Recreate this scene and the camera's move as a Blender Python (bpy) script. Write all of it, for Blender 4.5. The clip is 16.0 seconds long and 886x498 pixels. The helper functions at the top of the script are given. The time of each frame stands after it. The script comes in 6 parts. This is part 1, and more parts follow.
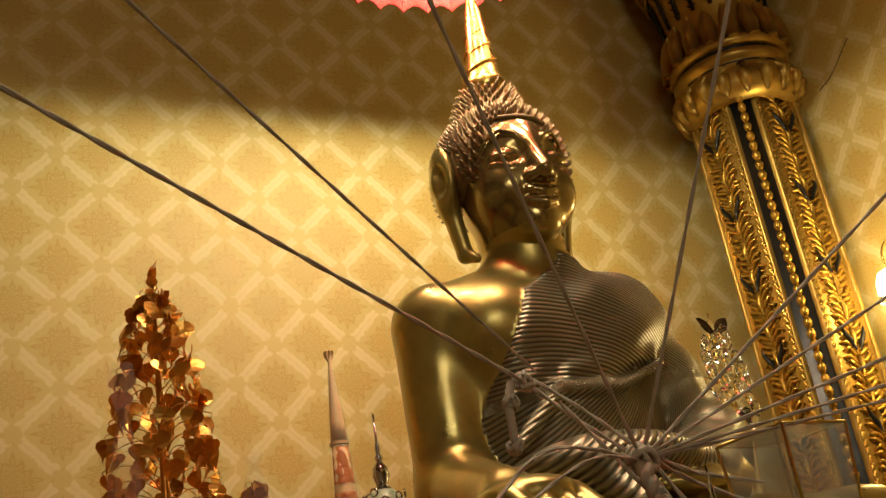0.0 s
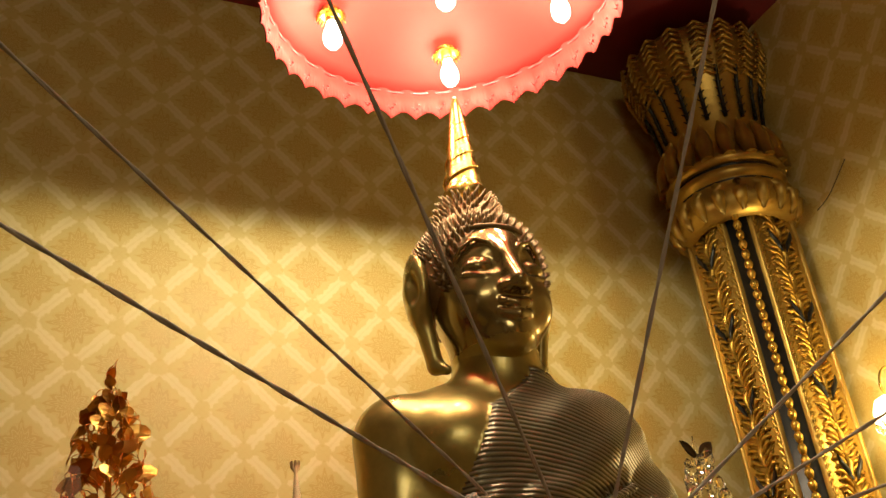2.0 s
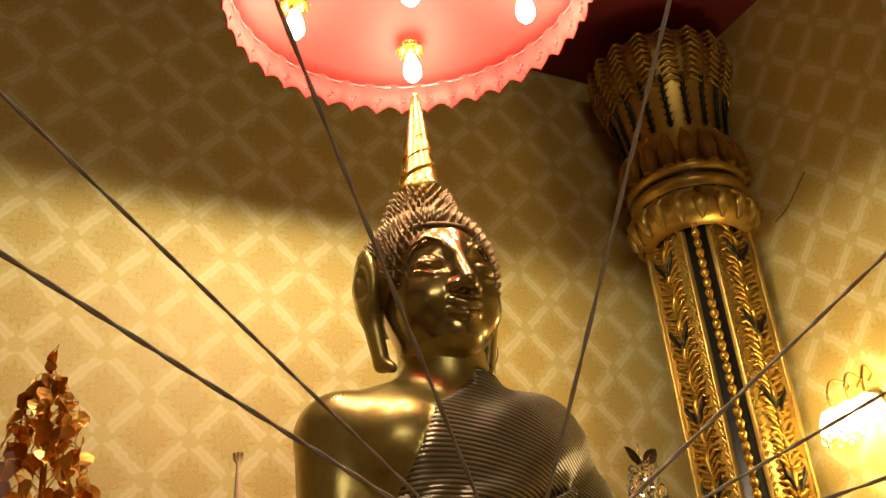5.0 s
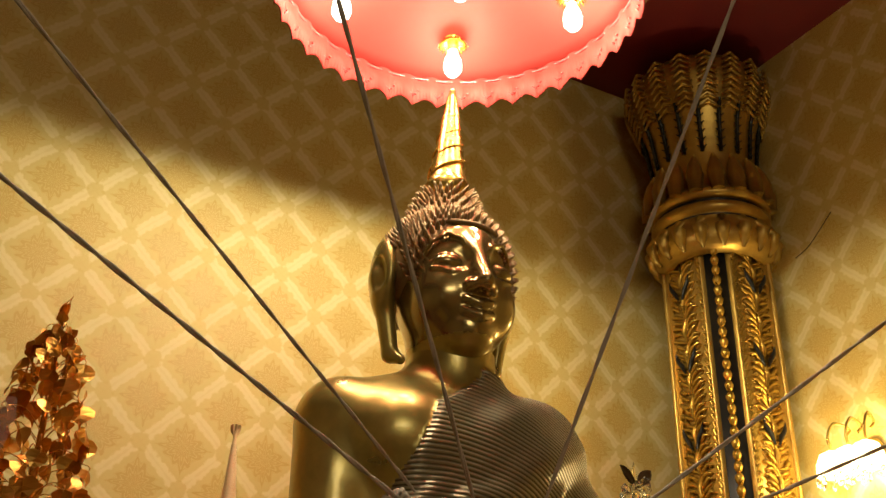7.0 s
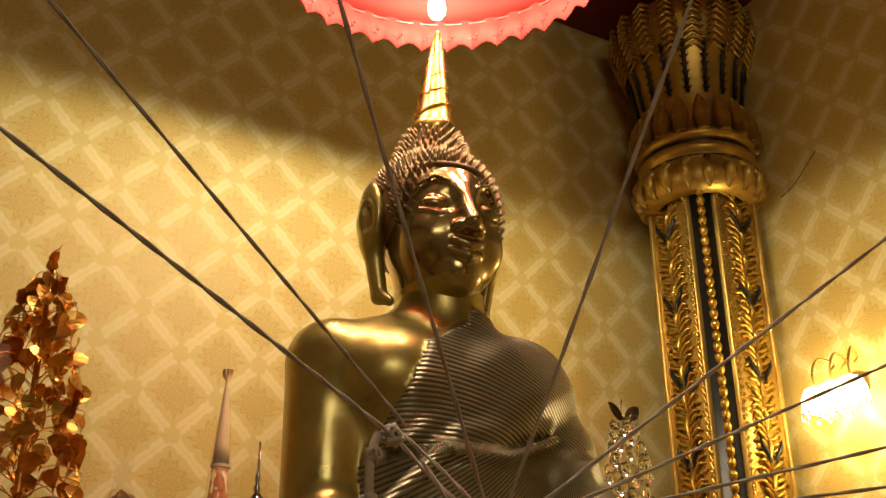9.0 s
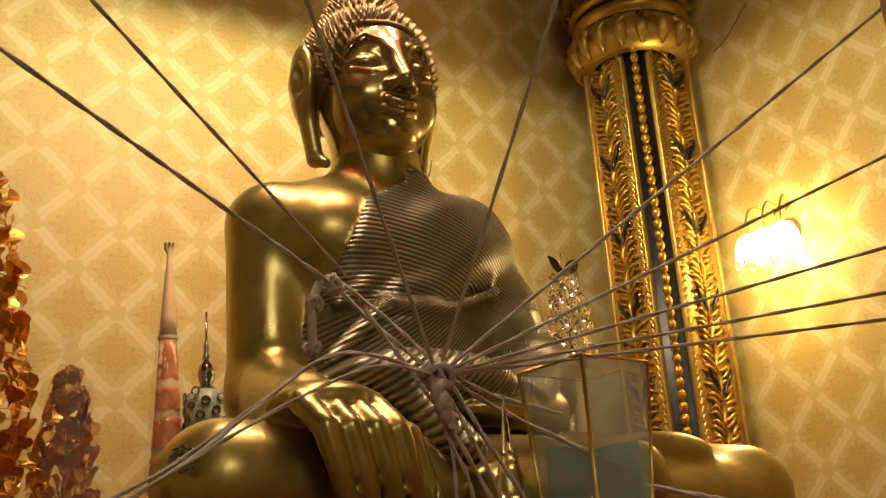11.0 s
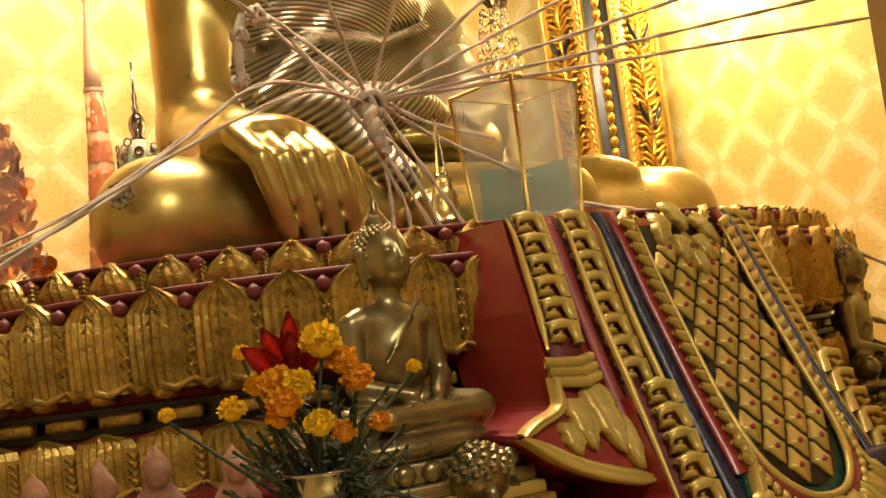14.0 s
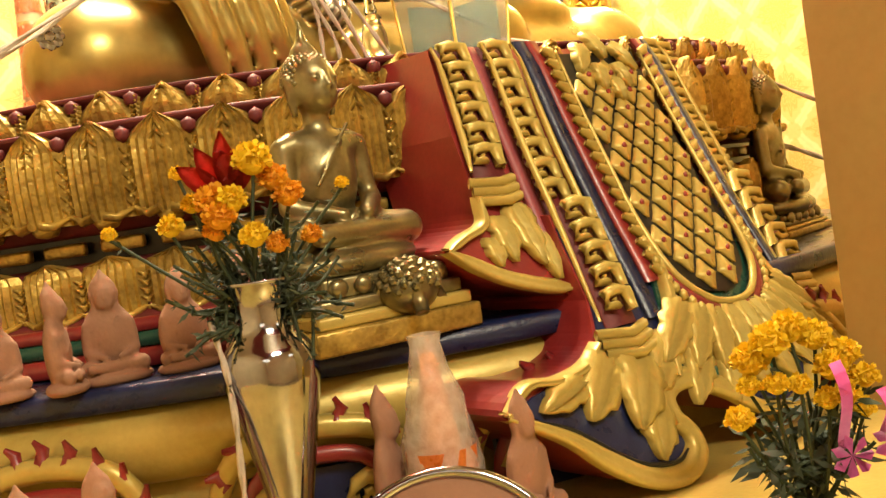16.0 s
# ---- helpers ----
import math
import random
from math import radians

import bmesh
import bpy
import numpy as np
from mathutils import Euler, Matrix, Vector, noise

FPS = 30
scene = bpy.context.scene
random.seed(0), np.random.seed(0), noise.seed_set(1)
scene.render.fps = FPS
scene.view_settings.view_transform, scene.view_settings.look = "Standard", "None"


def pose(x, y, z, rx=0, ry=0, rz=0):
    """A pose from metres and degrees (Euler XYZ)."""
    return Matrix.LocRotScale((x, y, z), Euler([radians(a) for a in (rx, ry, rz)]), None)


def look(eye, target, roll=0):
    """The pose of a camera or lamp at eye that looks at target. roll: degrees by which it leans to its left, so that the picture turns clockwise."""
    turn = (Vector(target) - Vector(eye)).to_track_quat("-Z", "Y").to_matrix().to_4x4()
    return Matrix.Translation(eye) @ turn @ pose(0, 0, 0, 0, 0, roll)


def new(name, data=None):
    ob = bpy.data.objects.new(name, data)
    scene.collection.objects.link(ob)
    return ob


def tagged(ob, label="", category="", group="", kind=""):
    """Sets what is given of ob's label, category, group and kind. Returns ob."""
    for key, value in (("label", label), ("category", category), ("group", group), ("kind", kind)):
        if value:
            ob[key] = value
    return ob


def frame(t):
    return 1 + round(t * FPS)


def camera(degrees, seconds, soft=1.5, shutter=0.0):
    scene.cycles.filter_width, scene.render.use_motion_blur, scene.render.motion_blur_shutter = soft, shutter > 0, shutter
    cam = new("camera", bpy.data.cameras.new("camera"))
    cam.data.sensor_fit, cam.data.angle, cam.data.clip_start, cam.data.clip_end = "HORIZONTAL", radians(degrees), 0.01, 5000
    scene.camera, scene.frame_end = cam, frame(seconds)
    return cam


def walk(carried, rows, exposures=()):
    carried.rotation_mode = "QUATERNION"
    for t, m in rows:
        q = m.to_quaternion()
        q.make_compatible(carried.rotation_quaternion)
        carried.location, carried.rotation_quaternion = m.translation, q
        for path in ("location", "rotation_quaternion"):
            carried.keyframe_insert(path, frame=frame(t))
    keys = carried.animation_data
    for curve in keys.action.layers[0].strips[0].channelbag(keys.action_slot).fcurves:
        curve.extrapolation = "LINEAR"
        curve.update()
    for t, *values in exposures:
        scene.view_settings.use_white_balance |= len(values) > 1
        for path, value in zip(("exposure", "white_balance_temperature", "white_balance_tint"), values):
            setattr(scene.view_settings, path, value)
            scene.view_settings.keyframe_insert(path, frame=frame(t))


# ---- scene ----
cam = camera(45.0, 16.0)
PATH = [
    (0, (-1.491, -2.410, 1.668), (-0.615, -0.783, 2.435), -9.8),
    (0.5, (-1.476, -2.416, 1.687), (-0.614, -0.812, 2.515), -10.1),
    (1, (-1.434, -2.422, 1.704), (-0.586, -0.841, 2.588), -9.7),
    (1.5, (-1.386, -2.413, 1.700), (-0.540, -0.846, 2.612), -9.5),
    (2, (-1.348, -2.387, 1.694), (-0.510, -0.840, 2.643), -7.8),
    (2.5, (-1.329, -2.368, 1.690), (-0.500, -0.807, 2.624), -6.8),
    (3, (-1.307, -2.376, 1.697), (-0.445, -0.824, 2.618), -6.9),
    (3.5, (-1.302, -2.385, 1.694), (-0.423, -0.845, 2.622), -7.2),
    (4, (-1.303, -2.392, 1.699), (-0.416, -0.860, 2.630), -6.8),
    (6.3, (-1.292, -2.407, 1.713), (-0.415, -0.868, 2.643), -2.5),
    (6.5, (-1.309, -2.396, 1.712), (-0.431, -0.857, 2.640), -0.9),
    (7, (-1.317, -2.393, 1.714), (-0.446, -0.849, 2.639), 0.9),
    (7.5, (-1.323, -2.391, 1.712), (-0.461, -0.836, 2.628), 1.0),
    (8, (-1.326, -2.394, 1.710), (-0.462, -0.830, 2.609), 1.1),
    (8.5, (-1.319, -2.394, 1.701), (-0.432, -0.827, 2.572), 0.5),
    (8.7, (-1.321, -2.396, 1.696), (-0.423, -0.828, 2.555), 0.1),
    (10.8, (-1.300, -2.410, 1.620), (-0.283, -0.824, 2.287), -3.5),
    (11, (-1.300, -2.403, 1.617), (-0.265, -0.813, 2.251), -4.2),
    (11.5, (-1.295, -2.404, 1.605), (-0.239, -0.799, 2.163), -4.7),
    (12, (-1.298, -2.409, 1.591), (-0.216, -0.795, 2.066), -5.7),
    (12.5, (-1.295, -2.407, 1.581), (-0.200, -0.784, 1.986), -6.2),
    (13, (-1.295, -2.410, 1.573), (-0.182, -0.783, 1.909), -6.7),
    (13.5, (-1.300, -2.406, 1.565), (-0.176, -0.775, 1.842), -6.9),
    (14, (-1.301, -2.407, 1.552), (-0.152, -0.780, 1.740), -7.3),
    (14.5, (-1.295, -2.423, 1.532), (-0.134, -0.799, 1.656), -8.2),
    (15, (-1.297, -2.439, 1.514), (-0.117, -0.824, 1.559), -9.0),
    (15.5, (-1.310, -2.456, 1.497), (-0.117, -0.851, 1.480), -9.4),
    (16, (-1.329, -2.476, 1.497), (-0.125, -0.882, 1.414), -8.7),
]
# auto exposure of the hand-held camera
walk(cam, [(t, look(e, g, r)) for t, e, g, r in PATH],
     exposures=[(0, 0.0), (8.7, 0.0), (10.8, 0.12), (12, 0.5), (13, 1.0), (14, 1.75), (14.5, 2.1), (16, 2.78)])

# ---------------------------------------------------------------- light
WALL_Y, WALL_X, CEIL = 1.19, 2.20, 5.05
UMB = Vector((-0.02, -0.175, 0))
world = bpy.data.worlds.new("room_air")
scene.world = world
world.use_nodes = True
world.node_tree.nodes["Background"].inputs[0].default_value = (1.0, 0.90, 0.66, 1)
world.node_tree.nodes["Background"].inputs[1].default_value = 0.105


def lamp(name, kind, m, watts, colour, size=0.1, size_y=None):
    d = bpy.data.lights.new(name, kind)
    d.energy, d.color = watts, colour
    if kind == "AREA":
        d.shape, d.size, d.size_y = "RECTANGLE", size, size_y or size
    else:
        d.shadow_soft_size = size
    ob = new(name, d)
    ob.matrix_world = m
    return ob


WARM = (1.0, 0.72, 0.40)
BULBS = [UMB + Vector((0, 0, 4.0))] + [UMB + Vector((0.39 * math.cos(radians(a)), 0.39 * math.sin(radians(a)), 4.0))
                                       for a in (63, 135, 207, 279, -9)]
for p in BULBS:
    lamp("bulb_light", "POINT", pose(p.x, p.y, p.z - 0.035), 18.5, (1.0, 0.93, 0.62), 0.06)
SCONCE = Vector((WALL_X, 0.335, 2.93))
lamp("sconce_light", "POINT", pose(SCONCE.x - 0.16, SCONCE.y, SCONCE.z - 0.03), 12, (1.0, 0.82, 0.36), 0.06)
# unseen hall lights, inferred behind and above the viewer; the first two hang low
lamp("hall_light", "AREA", look((-2.6, -3.9, 2.9), (-0.2, -0.9, 1.7)), 0.40, (1.0, 0.95, 0.72), 0.9, 0.4)
lamp("hall_light", "AREA", look((0.9, -4.4, 3.0), (0, -0.8, 1.7)), 0.32, (1.0, 0.95, 0.74), 0.7, 0.35)
# added high up to brighten the upper walls
lamp("hall_light", "AREA", look((-1.2, -5.2, 4.8), (0.2, 1.0, 3.2)), 40, (1.0, 0.90, 0.64), 1.7, 0.95)


# ---------------------------------------------------------------- materials
def material(name, colour, rough=0.5, metal=0.0, second=None, scale=8.0, grain=90.0, bump=0.15, spread=0.5,
             coat=0.0, glow=None, alpha=None, trans=0.0, rough_var=0.12, island=0.0):
    """Two scales of noise mix two tones, vary the gloss and lift the surface."""
    m = bpy.data.materials.new(name)
    m.use_nodes = True
    nt = m.node_tree
    n, l = nt.nodes, nt.links
    b = n["Principled BSDF"]
    co = n.new("ShaderNodeTexCoord")
    big = n.new("ShaderNodeTexNoise")
    big.inputs["Scale"].default_value, big.inputs["Detail"].default_value = scale, 6
    fine = n.new("ShaderNodeTexNoise")
    fine.inputs["Scale"].default_value, fine.inputs["Detail"].default_value = grain, 3
    l.new(co.outputs["Object"], big.inputs["Vector"]), l.new(co.outputs["Object"], fine.inputs["Vector"])
    ramp = n.new("ShaderNodeValToRGB")
    ramp.color_ramp.elements[0].position, ramp.color_ramp.elements[1].position = 0.5 - spread / 2.4, 0.5 + spread / 2.4
    second = second or tuple(c * 0.72 for c in colour)
    ramp.color_ramp.elements[0].color, ramp.color_ramp.elements[1].color = (*second, 1), (*colour, 1)
    mix = n.new("ShaderNodeMath")
    mix.operation = "MULTIPLY_ADD"
    mix.inputs[1].default_value = 0.35
    l.new(fine.outputs["Fac"], mix.inputs[0])
    sc = n.new("ShaderNodeMath")
    sc.operation = "MULTIPLY_ADD"
    sc.inputs[1].default_value, sc.inputs[2].default_value = 0.8, -0.08
    l.new(big.outputs["Fac"], sc.inputs[0])
    l.new(sc.outputs[0], mix.inputs[2])
    last = mix.outputs[0]
    if island:
        rnd = n.new("ShaderNodeNewGeometry" if island < 0 else "ShaderNodeObjectInfo")
        ad = n.new("ShaderNodeMath")
        ad.operation = "MULTIPLY_ADD"
        ad.inputs[1].default_value = abs(island)
        l.new(rnd.outputs["Random Per Island" if island < 0 else "Random"], ad.inputs[0])
        sb = n.new("ShaderNodeMath")
        sb.operation = "SUBTRACT"
        sb.inputs[1].default_value = abs(island) / 2
        l.new(last, ad.inputs[2]), l.new(ad.outputs[0], sb.inputs[0])
        last = sb.outputs[0]
    l.new(last, ramp.inputs["Fac"])
    l.new(ramp.outputs["Color"], b.inputs["Base Color"])
    rr = n.new("ShaderNodeMapRange")
    rr.inputs["To Min"].default_value, rr.inputs["To Max"].default_value = max(0.02, rough - rough_var), min(1, rough + rough_var)
    l.new(big.outputs["Fac"], rr.inputs["Value"]), l.new(rr.outputs[0], b.inputs["Roughness"])
    b.inputs["Metallic"].default_value = metal
    b.inputs["Coat Weight"].default_value = coat
    b.inputs["Coat Roughness"].default_value = 0.12
    b.inputs["Transmission Weight"].default_value = trans
    if bump:
        bp = n.new("ShaderNodeBump")
        bp.inputs["Strength"].default_value, bp.inputs["Distance"].default_value = bump, 0.004
        l.new(mix.outputs[0], bp.inputs["Height"]), l.new(bp.outputs[0], b.inputs["Normal"])
    if glow:
        b.inputs["Emission Color"].default_value, b.inputs["Emission Strength"].default_value = (*glow[:3], 1), glow[3]
    if alpha is not None:
        b.inputs["Alpha"].default_value = alpha
    return m


def maths(nt, op, a, b=None, c=None):
    k = nt.nodes.new("ShaderNodeMath")
    k.operation = op
    for i, v in enumerate((a, b, c)):
        if v is None:
            continue
        if isinstance(v, (int, float)):
            k.inputs[i].default_value = v
        else:
            nt.links.new(v, k.inputs[i])
    return k.outputs[0]


def wallpaper(name, axis, pu, pv):
    """Damask paper: broad pale ogee bands, a golden palmette in every field, rosettes where the bands cross."""
    m = material(name, (0.60, 0.45, 0.165), 0.6, 0.0, (0.54, 0.39, 0.13), 2.2, 240, 0.05, 0.9)
    nt = m.node_tree
    n, l = nt.nodes, nt.links
    b = n["Principled BSDF"]
    tone = b.inputs["Base Color"].links[0].from_socket
    geo = n.new("ShaderNodeNewGeometry")
    sep = n.new("ShaderNodeSeparateXYZ")
    l.new(geo.outputs["Position"], sep.inputs[0])
    nz = n.new("ShaderNodeTexNoise")
    nz.inputs["Scale"].default_value, nz.inputs["Detail"].default_value = 46, 5
    l.new(geo.outputs["Position"], nz.inputs["Vector"])
    wob = maths(nt, "MULTIPLY_ADD", nz.outputs["Fac"], 2.0, -1.0)
    P, Q = 0.298, 0.300
    au = maths(nt, "MULTIPLY", maths(nt, "ADD", sep.outputs[axis], -pu), 2 * math.pi / P)
    av = maths(nt, "MULTIPLY", maths(nt, "ADD", sep.outputs[2], -pv), 2 * math.pi / Q)
    cu, cv = maths(nt, "COSINE", au), maths(nt, "COSINE", av)
    su, sv = maths(nt, "SINE", au), maths(nt, "SINE", av)
    f = maths(nt, "ABSOLUTE", maths(nt, "MULTIPLY_ADD", maths(nt, "ADD", maths(nt, "ARCCOSINE", cu), maths(nt, "ARCCOSINE", cv)), 1 / math.pi, -1.0))

    def step(value, lo, hi):
        k = n.new("ShaderNodeMapRange")
        k.inputs["From Min"].default_value, k.inputs["From Max"].default_value = lo, hi
        l.new(value, k.inputs["Value"])
        return k.outputs[0]

    def blend(fac, a, colour, k=1.0):
        mx = n.new("ShaderNodeMix")
        mx.data_type = "RGBA"
        l.new(maths(nt, "MULTIPLY", fac, k), mx.inputs["Factor"])
        l.new(a, mx.inputs[6])
        mx.inputs[7].default_value = (*colour, 1)
        return mx.outputs[2]
    band = step(maths(nt, "MULTIPLY_ADD", wob, 0.15, f), 0.20, 0.14)
    core = step(maths(nt, "MULTIPLY_ADD", wob, 0.10, f), 0.045, 0.02)
    # lobed outline and inner rings of the palmette
    ang = maths(nt, "ARCTAN2", su, sv)
    lobes = maths(nt, "COSINE", maths(nt, "MULTIPLY", ang, 12.0))
    pal = maths(nt, "MULTIPLY_ADD", lobes, 0.06, maths(nt, "MULTIPLY_ADD", wob, 0.16, f))
    medal = step(pal, 0.36, 0.42)
    rings = step(maths(nt, "SINE", maths(nt, "MULTIPLY_ADD", lobes, 0.9, maths(nt, "MULTIPLY", pal, 34.0))), 0.2, 0.7)
    rosette = step(maths(nt, "MULTIPLY_ADD", wob, 0.25, maths(nt, "ABSOLUTE", maths(nt, "SUBTRACT", cu, cv))), 1.72, 1.82)
    c = blend(medal, tone, (0.49, 0.315, 0.072), 0.85)
    c = blend(maths(nt, "MULTIPLY", medal, rings), c, (0.60, 0.44, 0.15), 0.6)
    c = blend(band, c, (0.70, 0.57, 0.29), 0.72)
    c = blend(core, c, (0.60, 0.45, 0.19), 0.45)
    c = blend(rosette, c, (0.54, 0.38, 0.11), 0.7)
    l.new(c, b.inputs["Base Color"])
    l.new(maths(nt, "MULTIPLY_ADD", medal, -0.12, 0.66), b.inputs["Roughness"])
    return m


def ribbed_robe():
    """Dark gilt bronze, combed with fine parallel pleats."""
    m = material("pleated_bronze_robe", (0.44, 0.385, 0.26), 0.36, 0.6, (0.25, 0.21, 0.14), 7, 120, 0.15, 0.8)
    nt = m.node_tree
    n, l = nt.nodes, nt.links
    b = n["Principled BSDF"]
    co = n.new("ShaderNodeTexCoord")
    sep = n.new("ShaderNodeSeparateXYZ")
    l.new(co.outputs["Object"], sep.inputs[0])
    x, y, z = sep.outputs
    nz = n.new("ShaderNodeTexNoise")
    nz.inputs["Scale"].default_value, nz.inputs["Detail"].default_value = 4.5, 2
    l.new(co.outputs["Object"], nz.inputs["Vector"])
    # chest pleats run down and to the arm, the lap pleats fan out from the hip
    bend = maths(nt, "MULTIPLY", maths(nt, "MULTIPLY", x, x), 0.9)
    chest = maths(nt, "ADD", maths(nt, "MULTIPLY_ADD", x, 0.12, maths(nt, "ADD", z, bend)), maths(nt, "MULTIPLY", y, -0.15))
    fan = maths(nt, "MULTIPLY", maths(nt, "ARCTAN2", maths(nt, "ADD", x, -0.42), maths(nt, "MULTIPLY_ADD", z, -1.0, 2.52)), 0.60)
    low = n.new("ShaderNodeMapRange")
    low.inputs["From Min"].default_value, low.inputs["From Max"].default_value = 2.345, 2.315
    l.new(maths(nt, "MULTIPLY_ADD", x, -0.12, z), low.inputs["Value"])
    side = n.new("ShaderNodeMapRange")
    side.inputs["From Min"].default_value, side.inputs["From Max"].default_value = 0.33, 0.37
    l.new(maths(nt, "MULTIPLY_ADD", z, 0.25, maths(nt, "ADD", x, -0.62)), side.inputs["Value"])
    mx = n.new("ShaderNodeMix")
    l.new(low.outputs[0], mx.inputs[0]), l.new(chest, mx.inputs[2]), l.new(fan, mx.inputs[3])
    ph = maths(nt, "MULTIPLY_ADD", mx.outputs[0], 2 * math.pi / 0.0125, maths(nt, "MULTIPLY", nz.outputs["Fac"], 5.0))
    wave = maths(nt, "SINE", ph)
    bp = n.new("ShaderNodeBump")
    bp.inputs["Strength"].default_value, bp.inputs["Distance"].default_value = 0.42, 0.005
    l.new(wave, bp.inputs["Height"]), l.new(bp.outputs[0], b.inputs["Normal"])
    # shade between the pleats is put into the base colour, following the wave
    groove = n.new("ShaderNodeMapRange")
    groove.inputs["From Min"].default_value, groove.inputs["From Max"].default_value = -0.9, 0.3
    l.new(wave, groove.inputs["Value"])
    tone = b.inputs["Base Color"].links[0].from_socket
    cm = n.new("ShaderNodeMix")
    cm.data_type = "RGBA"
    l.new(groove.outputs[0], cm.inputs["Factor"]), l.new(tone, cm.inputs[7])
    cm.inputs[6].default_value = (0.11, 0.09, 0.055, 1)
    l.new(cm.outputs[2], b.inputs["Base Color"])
    return m


